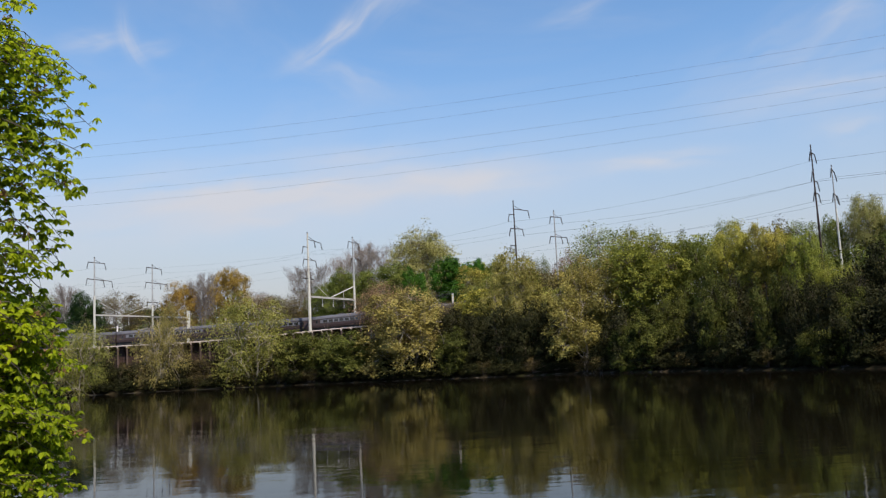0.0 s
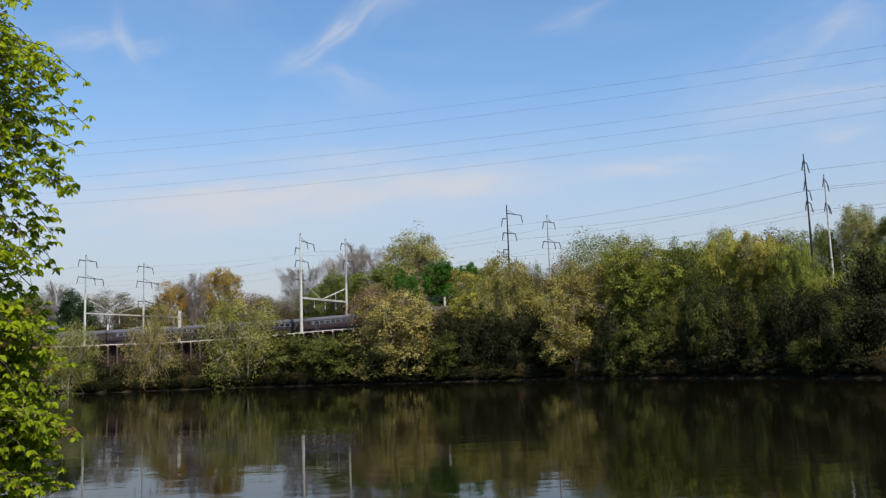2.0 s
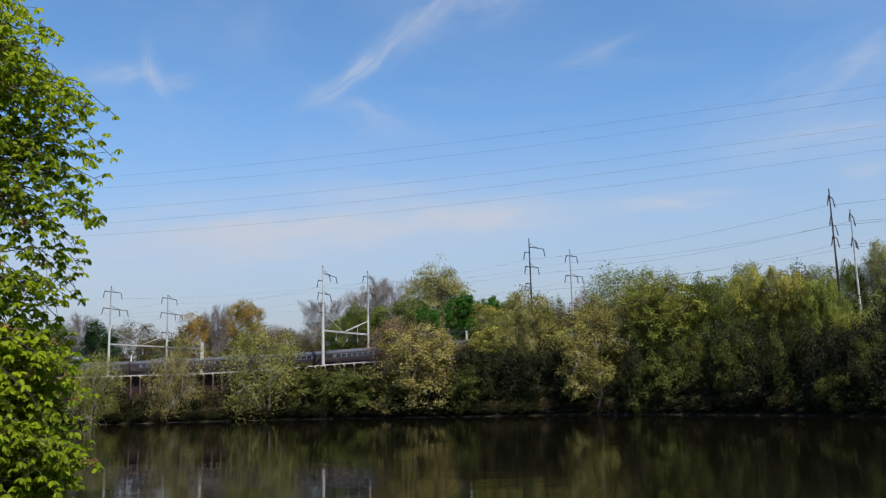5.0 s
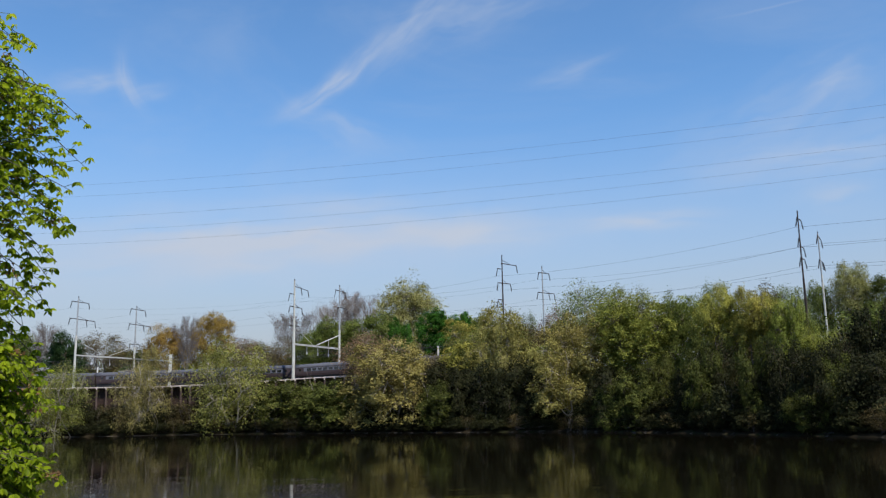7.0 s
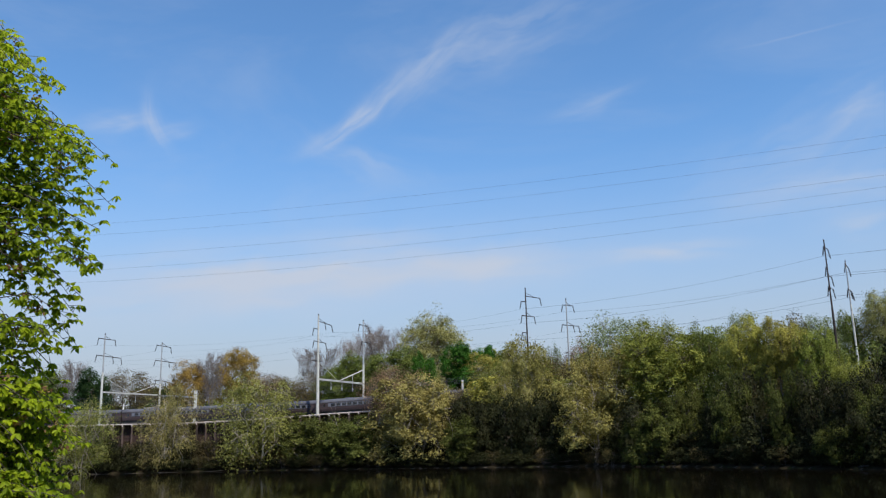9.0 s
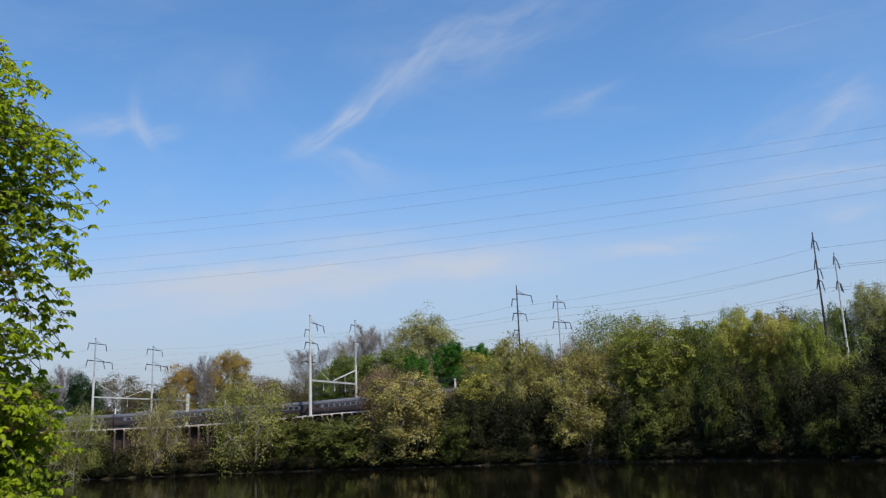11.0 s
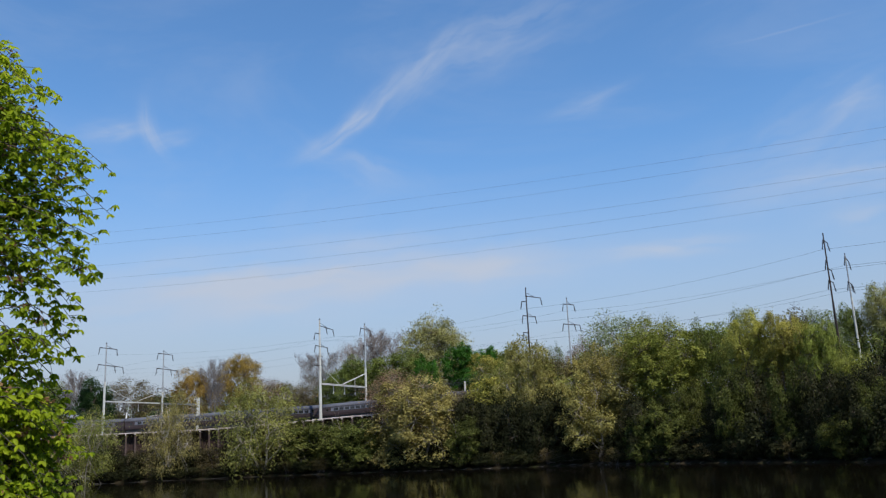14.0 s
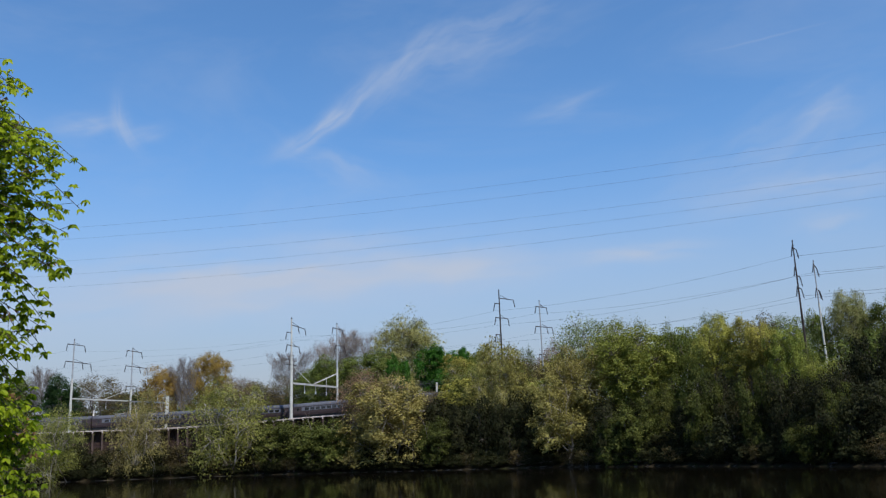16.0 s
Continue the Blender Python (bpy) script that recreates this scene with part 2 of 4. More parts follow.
RUST_LIGHT = surface("faded_rust_steel", (0.06, 0.04, 0.036), (0.115, 0.08, 0.07), 0.7, 0.8, bump=0.006)
RAIL_PAINT = surface("faded_white_rail", (0.42, 0.36, 0.35), (0.62, 0.54, 0.52), 0.9, 0.7, stain=(0.33, 0.2, 0.17))
BALLAST = surface("ballast", (0.1, 0.09, 0.085), (0.22, 0.2, 0.185), 2.0, 0.95, bump=0.05)
COACH = surface("grimy_maroon_steel", (0.03, 0.02, 0.022), (0.06, 0.042, 0.044), 0.5, 0.55, 0.1, stretch=(0.15, 1, 3))
COACH_BAND = surface("slate_window_band", (0.1, 0.105, 0.13), (0.16, 0.165, 0.2), 0.5, 0.5, 0.0)
COACH_ROOF = surface("dull_coach_roof", (0.06, 0.062, 0.078), (0.1, 0.104, 0.125), 0.4, 0.75, 0.0, sheen=0.12)
COACH_DARK = surface("coach_underframe", (0.02, 0.02, 0.022), (0.05, 0.05, 0.05), 1.0, 0.7)
GLASS_DARK = surface("tinted_window", (0.012, 0.014, 0.018), (0.02, 0.022, 0.026), 1.0, 0.14, sheen=0.8)
WHITE_PAINT = surface("white_paint", (0.6, 0.6, 0.6), (0.8, 0.8, 0.78), 0.6, 0.6)
WOOD = surface("driftwood", (0.07, 0.055, 0.042), (0.17, 0.14, 0.11), 1.5, 0.9, bump=0.02)
STONE = surface("bank_stone", (0.03, 0.026, 0.022), (0.085, 0.075, 0.065), 1.2, 0.9, bump=0.03, sheen=0.1)


# ---------------------------------------------------------------- mesh helpers
def link(name, me, material, parent=None, label=""):
    if material:
        me.materials.append(material)
    ob = new(name, me)
    if parent:
        ob.parent = parent
    if label:
        ob["label"] = label
    return ob


def part(name, bm, material, parent=None, label="", smooth=False):
    """One mesh object out of a bmesh, under a thing or a part."""
    me = bpy.data.meshes.new(name)
    bm.to_mesh(me)
    bm.free()
    if smooth:
        me.shade_smooth()
    return link(name, me, material, parent, label)


def raw(name, verts, faces, material, parent=None, label="", smooth=False):
    me = bpy.data.meshes.new(name)
    me.from_pydata(np.asarray(verts).tolist(), [], faces if isinstance(faces, list) else faces.tolist())
    if smooth:
        me.shade_smooth()
    return link(name, me, material, parent, label)


def empty(name, x=0.0, y=0.0, z=0.0, rz=0.0):
    e = new(name)
    e.empty_display_size = 0.5
    e.matrix_world = pose(x, y, z, 0, 0, rz)
    return e


def box(bm, x0, y0, z0, x1, y1, z1, bevel=0.0, m=None):
    made = bmesh.ops.create_cube(bm, size=1)["verts"]
    t = Matrix.LocRotScale(((x0 + x1) / 2, (y0 + y1) / 2, (z0 + z1) / 2), None, (abs(x1 - x0), abs(y1 - y0), abs(z1 - z0)))
    bmesh.ops.transform(bm, matrix=(m @ t) if m else t, verts=made)
    if bevel:
        edges = list({e for v in made for e in v.link_edges})
        bmesh.ops.bevel(bm, geom=edges, offset=bevel, segments=1, affect="EDGES", profile=0.5)
    return bm


def rod(bm, a, b, r0, r1=None, sides=8):
    a, b = Vector(a), Vector(b)
    r1 = r0 if r1 is None else r1
    made = bmesh.ops.create_cone(bm, cap_ends=True, segments=sides, radius1=r0, radius2=r1, depth=(b - a).length)["verts"]
    q = (b - a).to_track_quat("Z", "Y").to_matrix().to_4x4()
    bmesh.ops.transform(bm, matrix=Matrix.Translation((a + b) / 2) @ q, verts=made)
    return bm


def tube(V, F, pts, radii, sides):
    """Adds a tapered tube along pts to the lists V and F."""
    base = len(V)
    n = len(pts)
    for i in range(n):
        d = (pts[min(i + 1, n - 1)] - pts[max(i - 1, 0)]).normalized()
        s = d.cross(Vector((0.31, 0.95, 0.05))).normalized()
        u = d.cross(s)
        for k in range(sides):
            w = 2 * math.pi * k / sides
            V.append(pts[i] + (s * math.cos(w) + u * math.sin(w)) * radii[i])
    for i in range(n - 1):
        for k in range(sides):
            k2 = (k + 1) % sides
            F.append((base + i * sides + k, base + i * sides + k2, base + (i + 1) * sides + k2, base + (i + 1) * sides + k))


# ---------------------------------------------------------------- ground and water
def lerp_table(x, xs, ys):
    return np.interp(x, xs, ys)


SHORE_X = (-400, -200, -100, -60, -40, -18, 2, 25, 42, 54, 62, 100, 160, 400)
SHORE_Y = (236, 206, 193, 198, 196, 188.5, 181, 173, 155, 136, 123, 62, -10, -250)
WALL_X = (-170, -88, -65, -31, 0, 30)
WALL_Y = (214, 212.5, 210.5, 203.0, 195.5, 186)


def shore(x):
    return lerp_table(x, SHORE_X, SHORE_Y)


def wall_line(x):
    return lerp_table(x, (-400, *WALL_X, 70, 130, 400), (225, *WALL_Y, 152, 95, -150))


def smooth(e0, e1, x):
    t = np.clip((x - e0) / (e1 - e0), 0, 1)
    return t * t * (3 - 2 * t)


def deck_z(x):
    return lerp_table(x, (-100, -60, -40, -28, 5), (11.2, 11.25, 11.75, 12.3, 13.2))



def terrain(x, y):
    x, y = np.asarray(x, float), np.asarray(y, float)
    # across the river
    slope = np.where(x > 20, 0.75, 1.0)
    s = (y - shore(x)) * slope
    w = (wall_line(x) - shore(x)) * slope
    bed = -2.5 + 2.5 * smooth(-12, 0, s)
    up = 0.6 * smooth(0, 0.8, s) + 4.4 * smooth(1.0, np.maximum(w, 6), s)
    step_width = np.where(x > 5, 10.0, 0.35)
    deck = (deck_z(x) - 5.0 - 0.5) * smooth(w, w + step_width, s)
    hill = 2.0 * smooth(20, 60, s) * smooth(-60, 40, x) + 3.0 * smooth(w + 20, w + 34, s) * (1 - smooth(-20, 30, x)) + 6 * smooth(250, 900, s)
    far = bed + up + deck + hill
    lump = 0.25 * np.sin(x * 0.9 + y * 0.37) * np.sin(x * 0.23 - y * 0.71) * smooth(1, 5, s)
    # this side: a bank at the walker's feet
    d = y - 1.5 - 0.8 * np.sin(x * 0.13)
    near = 3.5 - 6.0 * smooth(0.5, 11, d)
    near = near + 0.06 * np.sin(x * 2.1) * np.sin(y * 1.7) + 2.0 * smooth(20, 200, -y)
    return np.maximum(far + lump, near)


def build_ground():
    xs = np.unique(np.concatenate([np.linspace(-140, 110, 168), np.linspace(-12, 12, 49), -140 - np.geomspace(2, 2860, 30), 110 + np.geomspace(2, 2890, 30)]))
    ys = np.unique(np.concatenate([np.linspace(-10, 20, 41), np.linspace(20, 110, 16), np.linspace(115, 250, 150), 250 + np.geomspace(2, 2750, 34), -10 - np.geomspace(1, 2990, 26)]))
    gx, gy = np.meshgrid(xs, ys)
    gz = terrain(gx, gy)
    nx, ny = len(xs), len(ys)
    idx = np.arange(nx * ny).reshape(ny, nx)
    faces = np.stack([idx[:-1, :-1], idx[:-1, 1:], idx[1:, 1:], idx[1:, :-1]], -1).reshape(-1, 4)
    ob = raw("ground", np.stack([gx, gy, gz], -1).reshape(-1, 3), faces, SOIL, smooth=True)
    tagged(ob, "dark earthy river banks, darkened further for shade under trees and scrub", "ground", kind="structure")


build_ground()
bm = bmesh.new()
bmesh.ops.create_grid(bm, x_segments=2, y_segments=2, size=1)
bmesh.ops.transform(bm, matrix=Matrix.Translation((0, 60, 0)) @ Matrix.Diagonal((900, 420, 1, 1)), verts=bm.verts)
tagged(part("water", bm, WATER), "calm dark river mirroring the trees and sky", "river", kind="structure")

# ---------------------------------------------------------------- trees
def bend(a, b, droop, rng, n=5):
    """Points from a to b, sagging or rising in the middle, with some wobble."""
    pts = []
    span = (b - a).length
    for i in range(n):
        t = i / (n - 1)
        p = a.lerp(b, t)
        p.z += droop * span * (t - t * t) * 2
        if 0 < i < n - 1:
            p += Vector((rng.uniform(-1, 1), rng.uniform(-1, 1), rng.uniform(-1, 1))) * span * 0.045
        pts.append(p)
    return pts


def skeleton_of(rng, H, W, low, limbs, twigs, droop, stems, lean):
    """Trunk, limbs and rising twigs of a leafless tree, and the twig ends."""
    V, F, tips = [], [], []
    R = H * 0.018 + 0.05
    for st in range(stems):
        ang = rng.uniform(0, 6.28)
        off = 0.0 if stems == 1 else W * 0.3
        top = Vector((math.cos(ang) * off + lean * H, math.sin(ang) * off, H * (0.9 if stems == 1 else rng.uniform(0.65, 0.92))))
        foot = Vector((math.cos(ang), math.sin(ang), 0)) * (0.0 if stems == 1 else 0.35)
        foot.z = -0.6
        n = 8
        trunk = []
        for i in range(n):
            t = i / (n - 1)
            p = foot.lerp(top, t)
            p += Vector((rng.uniform(-1, 1), rng.uniform(-1, 1), 0)) * W * 0.02 * (1 if 0 < i else 0)
            trunk.append(p)
        rr = R if stems == 1 else R * 0.6
        tube(V, F, trunk, [rr * (1.25 if i == 0 else 1) * (1 - 0.88 * i / (n - 1)) for i in range(n)], 7)
        count = max(4, limbs // stems)
        for j in range(count):
            t = low + (0.97 - low) * (j + rng.uniform(0, 0.8)) / count
            k = t * (n - 1)
            i0 = min(int(k), n - 2)
            start = trunk[i0].lerp(trunk[i0 + 1], k - i0)
            h = (t - low) / (1 - low)
            reach = math.sqrt(max(0.1, 1 - (h * 1.3 - 0.4) ** 2)) * W / 2 * rng.uniform(0.6, 1.08)
            a = j * 2.4 + rng.uniform(-0.5, 0.5) + st
            rise = 0.75 * reach + 0.04 * H
            end = start + Vector((math.cos(a) * reach, math.sin(a) * reach, min(rise, H * 1.0 - start.z)))
            limb = bend(start, end, droop, rng, 5)
            lr = rr * 0.42 * (1 - 0.6 * t) + 0.015
            tube(V, F, limb, [lr * (1 - 0.8 * i / 4) for i in range(5)], 5)
            for q in range(twigs):
                u = 0.25 + 0.75 * (q + rng.uniform(0, 1)) / twigs
                kk = u * 4
                i1 = min(int(kk), 3)
                s0 = limb[i1].lerp(limb[i1 + 1], kk - i1)
                L = reach * rng.uniform(0.25, 0.5) + 0.35
                d = Vector((math.cos(a) + rng.uniform(-1.1, 1.1), math.sin(a) + rng.uniform(-1.1, 1.1), rng.uniform(0.55, 1.8))).normalized()
                e0 = s0 + d * L
                tw = bend(s0, e0, droop * 1.3, rng, 3)
                tube(V, F, (tw[0], tw[2]), [lr * 0.33 + 0.006, 0.006], 3)
                tips.append((tw[1], L))
                tips.append((e0, L))
    return V, F, tips


def leaf_cards(rng, tips, each, size, sigma, flat=1.0):
    """Small folded leaf shapes in clumps round the tips, joined into one crown."""
    gen = np.random.default_rng(rng.randrange(10 ** 6))
    share = gen.uniform(0.25, 1.75, len(tips))  # some clumps full, some nearly bare
    number = np.maximum(1, (each * share).astype(int))
    c = np.repeat(np.array([t[0][:] for t in tips]), number, 0)
    s = np.repeat(np.array([t[1] for t in tips]), number) * sigma
    n = len(c)
    c = c + gen.normal(size=(n, 3)) * s[:, None] * np.array([1, 1, 0.6])
    d = gen.normal(size=(n, 3))
    d /= np.linalg.norm(d, axis=1)[:, None]
    nrm = gen.normal(size=(n, 3)) + np.array([0, 0, flat])
    side = np.cross(d, nrm)
    side /= np.linalg.norm(side, axis=1)[:, None] + 1e-9
    up = np.cross(side, d)
    L = size * gen.uniform(0.6, 1.35, n)[:, None]
    v = np.stack([c - d * L * 0.5, c + side * L * 0.42 + d * L * 0.3, c - side * L * 0.36 + d * L * 0.5 + up * L * 0.15], 1).reshape(-1, 3)
    f = np.arange(n * 3).reshape(n, 3)
    return v, f


def lobed_crown(rng, H, W, low, lobes, clumps, stems, hang, each, size, clump, bare=True):
    """Stems that fork into limbs, each limb carrying one lobe of the crown: twigs, and leaves that face outwards and up."""
    gen = np.random.default_rng(rng.randrange(10 ** 6))
    V, F = [], []
    R = H * 0.012 + 0.05
    heads = []
    for st in range(stems):
        a = st * 6.283 / stems + rng.uniform(-0.5, 0.5)
        spread = 0.0 if stems == 1 else W * rng.uniform(0.14, 0.26)
        top = Vector((math.cos(a) * spread + rng.uniform(-0.04, 0.04) * H, math.sin(a) * spread, H * rng.uniform(0.74, 0.88)))
        foot = Vector((math.cos(a), math.sin(a), 0)) * (0.0 if stems == 1 else 0.04 * W)
        foot.z = -0.6
        pts = bend(foot, top, 0.05, rng, 7)
        rr = R if stems == 1 else R * 0.72
        tube(V, F, pts, [rr * (1 - 0.82 * i / 6) for i in range(7)], 6)
        heads.append((pts, rr))
    centres, normals, spans = [], [], []
    for k in range(lobes):
        pts, rr = heads[k % stems]
        h = (k + rng.uniform(0.1, 0.9)) / lobes
        bulge = math.sqrt(max(0.14, 1 - (1.45 * h - 0.72) ** 2))
        a = k * 2.4 + rng.uniform(-0.5, 0.5)
        reach = W * 0.5 * bulge * rng.uniform(0.4, 0.78)
        z = H * (low + (0.84 - low) * h)
        c = Vector((math.cos(a) * reach, math.sin(a) * reach, z))
        rad = W * rng.uniform(0.13, 0.23)
        tall = rad * rng.uniform(0.85, 1.25)
        t = max(0.12, min(0.96, (z - reach * 0.8) / H * 1.1))
        i0 = min(int(t * 6), 5)
        s0 = pts[i0].lerp(pts[i0 + 1], t * 6 - i0)
        limb = bend(s0, c, 0.12, rng, 5)
        lr = rr * 0.4 * (1 - 0.5 * t) + 0.012
        tube(V, F, limb, [lr * (1 - 0.16 * i) for i in range(5)], 5 if bare else 3)
        for q in range(clumps):
            d = Vector((rng.gauss(0, 1), rng.gauss(0, 1), rng.gauss(0.25, 0.9))).normalized()
            far = rng.uniform(0.7, 1.06) if rng.random() < 0.86 else rng.uniform(1.06, 1.24)
            p = c + Vector((d.x * rad, d.y * rad, d.z * tall)) * far
            p.z -= hang * rad * max(0.0, far * math.hypot(d.x, d.y) - 0.4)
            if bare and q % 2 == 0:
                mid = c.lerp(p, 0.55) + Vector((0, 0, 0.08 * rad))
                tube(V, F, (limb[4], mid, p), [lr * 0.34 + 0.004, lr * 0.22 + 0.004, 0.006], 3)
            centres.append(p[:]), normals.append((d + Vector((0, 0, 0.45)))[:]), spans.append(rad * clump)
    C, N, S = np.array(centres), np.array(normals), np.array(spans)
    number = np.maximum(1, (each * gen.uniform(0.3, 1.7, len(C))).astype(int))
    c, nn, sg = np.repeat(C, number, 0), np.repeat(N, number, 0), np.repeat(S, number)
    n = len(c)
    c = c + gen.normal(size=(n, 3)) * sg[:, None] * np.array([1, 1, 0.65 + 0.5 * hang])
    d = gen.normal(size=(n, 3))
    d /= np.linalg.norm(d, axis=1)[:, None]
    nrm = nn + gen.normal(size=(n, 3)) * 0.62
    side = np.cross(d, nrm)
    side /= np.linalg.norm(side, axis=1)[:, None] + 1e-9
    d = np.cross(nrm, side)
    d /= np.linalg.norm(d, axis=1)[:, None] + 1e-9
    up = np.cross(side, d)
    L = size * gen.uniform(0.55, 1.3, n)[:, None]
    v = np.stack([c - d * L * 0.5, c + side * L * 0.42 + d * L * 0.2, c - side * L * 0.38 + d * L * 0.5 + up * L * 0.15], 1).reshape(-1, 3)
    return V, F, v, np.arange(n * 3).reshape(n, 3)


KINDS = {  # H, W, low, limbs or lobes, twigs or clumps, droop, stems, shape, leaves a clump, leaf size, clump, leaf, bark, label, category
    "olive": (14, 12, 0.2, 15, 44, 0.7, 2, "lobes", 34, 0.27, 0.16, "olive", PALE_BARK, "olive-yellow spring tree with drooping pale branches on the river bank", "tree"),
    "twiggy": (14, 13, 0.12, 15, 40, 0.8, 3, "lobes", 28, 0.24, 0.2, "buff", PALE_BARK, "thin buff-coloured tree with bare pale stems by the water", "tree"),
    "sage": (14, 13, 0.1, 15, 46, 0.6, 3, "lobes", 24, 0.25, 0.24, "sage", PALE_BARK, "grey-green leaning tree with pale stems by the water", "tree"),
    "green": (18, 13, 0.38, 17, 42, 0.15, 3, "lobes", 46, 0.28, 0.16, "green", BARK, "fresh green broad-leaved tree on the wooded bank", "tree"),
    "tallg": (20, 11, 0.5, 16, 42, 0.1, 4, "lobes", 32, 0.26, 0.19, "tall", BARK, "tall yellow-green tree with visible dark stems", "tree"),
    "bush": (8, 9, 0.05, 14, 30, 0.3, 4, "lobes", 34, 0.28, 0.22, "bush", BARK, "dense green bush on the bank, its leaves darkened for shade", "bush"),
    "leafy": (8, 9, 0.08, 14, 34, 0.3, 3, "lobes", 40, 0.27, 0.2, "leafy", BARK, "mid-green leafy bush on the bank", "bush"),
    "brown": (13, 10, 0.14, 15, 44, 0.2, 3, "lobes", 20, 0.2, 0.28, "brown", GREY_BARK, "brown budding tree with fine twigs", "tree"),
    "pink": (13, 11, 0.12, 16, 46, 0.1, 3, "lobes", 26, 0.19, 0.28, "pink", GREY_BARK, "pinkish brown budding tree with fine twigs", "tree"),
    "orange": (16, 13, 0.2, 17, 40, 0.1, 2, "lobes", 50, 0.25, 0.22, "orange", BARK, "rusty orange budding tree beyond the railway", "tree"),
    "vivid": (14, 11, 0.16, 14, 40, 0.15, 1, "lobes", 46, 0.34, 0.18, "vivid", BARK, "bright green leafy tree on the hillside", "tree"),
    "dark": (15, 12, 0.08, 16, 38, 0.2, 1, "lobes", 48, 0.34, 0.2, "dark", BARK, "dark green dense tree beyond the railway", "tree"),
    "mid": (15, 13, 0.25, 16, 40, 0.2, 1, "lobes", 40, 0.32, 0.22, "mid", BARK, "soft green spring tree on the hillside", "tree"),
    "round": (22, 20, 0.2, 26, 46, 0.1, 1, "lobes", 34, 0.38, 0.2, "crown", BARK, "large round-crowned tree in pale olive leaf", "tree"),
    "pale": (22, 14, 0.45, 16, 36, 0.1, 2, "lobes", 14, 0.34, 0.26, "pale", GREY_BARK, "pale silvery green tree with thin leaf", "tree"),
    "bare": (20, 12, 0.22, 40, 11, 0.16, 2, "fan", 0, 0.17, 0.40, "brown", ASH_BARK, "bare grey tree with upright twigs", "tree"),
}
MASTERS = {}
count_of = {}


def master(kind, i, thin=False):
    """One of three shapes of a kind of tree, built once and kept as plain meshes."""
    if (kind, i, thin) not in MASTERS:
        H, W, low, limbs, twigs, droop, stems, shape, each, size, clump, leaf, bark, label, cat = KINDS[kind]
        if thin:
            each, size = each * 3 // 10, size * 1.65
        rng = random.Random(hash_of(kind) * 10 + i)
        if shape == "lobes":
            V, F, v, f = lobed_crown(rng, H, W, low, limbs, twigs, stems, droop, each, size, clump, not thin)
            material = LEAF[leaf]
        else:
            V, F, tips = skeleton_of(rng, H, W, low, limbs, twigs, droop, stems, rng.uniform(-0.06, 0.06))
            tv, f = [], []
            for p, L in tips:  # fine bare twigs
                for _ in range(5):
                    d = Vector((rng.uniform(-0.5, 0.5), rng.uniform(-0.5, 0.5), rng.uniform(0.3, 1.0))).normalized()
                    tube(tv, f, [p, p + d * L * 0.5 + Vector((rng.uniform(-.1, .1), rng.uniform(-.1, .1), 0)), p + d * L * rng.uniform(0.7, 1.1)], [0.02, 0.014, 0.008], 3)
            v, f = np.array([q[:] for q in tv]), np.array(f)
            material = bark
        tm = bpy.data.meshes.new("trunk")
        tm.from_pydata([q[:] for q in V], [], F)
        tm.shade_smooth()
        tm.materials.append(bark)
        cm = bpy.data.meshes.new("crown")
        cm.from_pydata(v.tolist(), [], f.tolist())
        cm.materials.append(material)
        # the crown's true height and width
        tall = float(np.percentile(v[:, 2], 99.3))
        wide = 2 * float(np.percentile(np.hypot(v[:, 0] - v[:, 0].mean(), v[:, 1] - v[:, 1].mean()), 93))
        MASTERS[kind, i, thin] = (tm, cm, tall, wide)
    return MASTERS[kind, i, thin]


def hash_of(text):
    return sum((k + 1) * ord(c) for k, c in enumerate(text))


def plant(kind, x, y, top, width, name=None, label=None, base=None, thin=False):
    """A tree of that kind at x, y, its crown reaching up to top and width across."""
    n = count_of.get(kind, 0)
    count_of[kind] = n + 1
    tm, cm, tall, wide = master(kind, n % 3, thin)
    z = float(terrain(x, y)) if base is None else base
    sz = max(0.25, (top - z) / tall)
    sx = min(max(width / wide, sz * 0.45), sz * 2.2)
    ob = new(name or ("bush" if kind in ("bush", "leafy") else "tree"))
    ob.matrix_world = pose(x, y, z, 0, 0, (n * 137.5 + hash_of(kind)) % 360) @ Matrix.Diagonal((sx, sx, sz, 1))
    t = new("trunk", tm)
    t.parent = ob
    c = new("crown", cm)
    c.parent = ob
    tagged(ob, label or KINDS[kind][13], KINDS[kind][14])
    return ob


# trees along the far shore
plant("sage", -82.8, 195.1, 16.0, 13.5)
plant("twiggy", -65.0, 200.7, 19.7, 13.4)
plant("sage", -44.3, 198.1, 21.3, 18.4)
plant("leafy", -29.9, 197.8, 12.1, 17.1)
plant("leafy", -21.1, 193.9, 11.1, 14.2)
plant("olive", -7.2, 187.9, 18.9, 19.2)
plant("pink", -12.4, 197.6, 22.2, 15.1)
plant("brown", -40.1, 220.4, 23.1, 12.4)
plant("leafy", 2.9, 184.0, 10.2, 10.1)
plant("bush", 4.3, 189.0, 15.0, 11.2)
plant("bush", 7.3, 182.9, 12.8, 8.9)
plant("brown", 2.4, 196.0, 17.4, 6.8)
plant("sage", 10.1, 198.7, 23.9, 11.1)
plant("bush", 12.4, 181.6, 14.3, 9.5)
plant("leafy", 10.0, 191.7, 18.9, 9.4)
plant("olive", 16.0, 186.3, 26.7, 12.7)
plant("twiggy", 16.8, 184.2, 21.0, 9.0)
plant("bush", 17.9, 179.1, 14.2, 8.8)
plant("bush", 20.9, 180.8, 15.3, 11.6)
plant("olive", 28.4, 173.7, 18.0, 16.8)
plant("olive", 32.5, 179.1, 23.9, 12.4)
plant("brown", 25.5, 199.4, 22.7, 10.2)
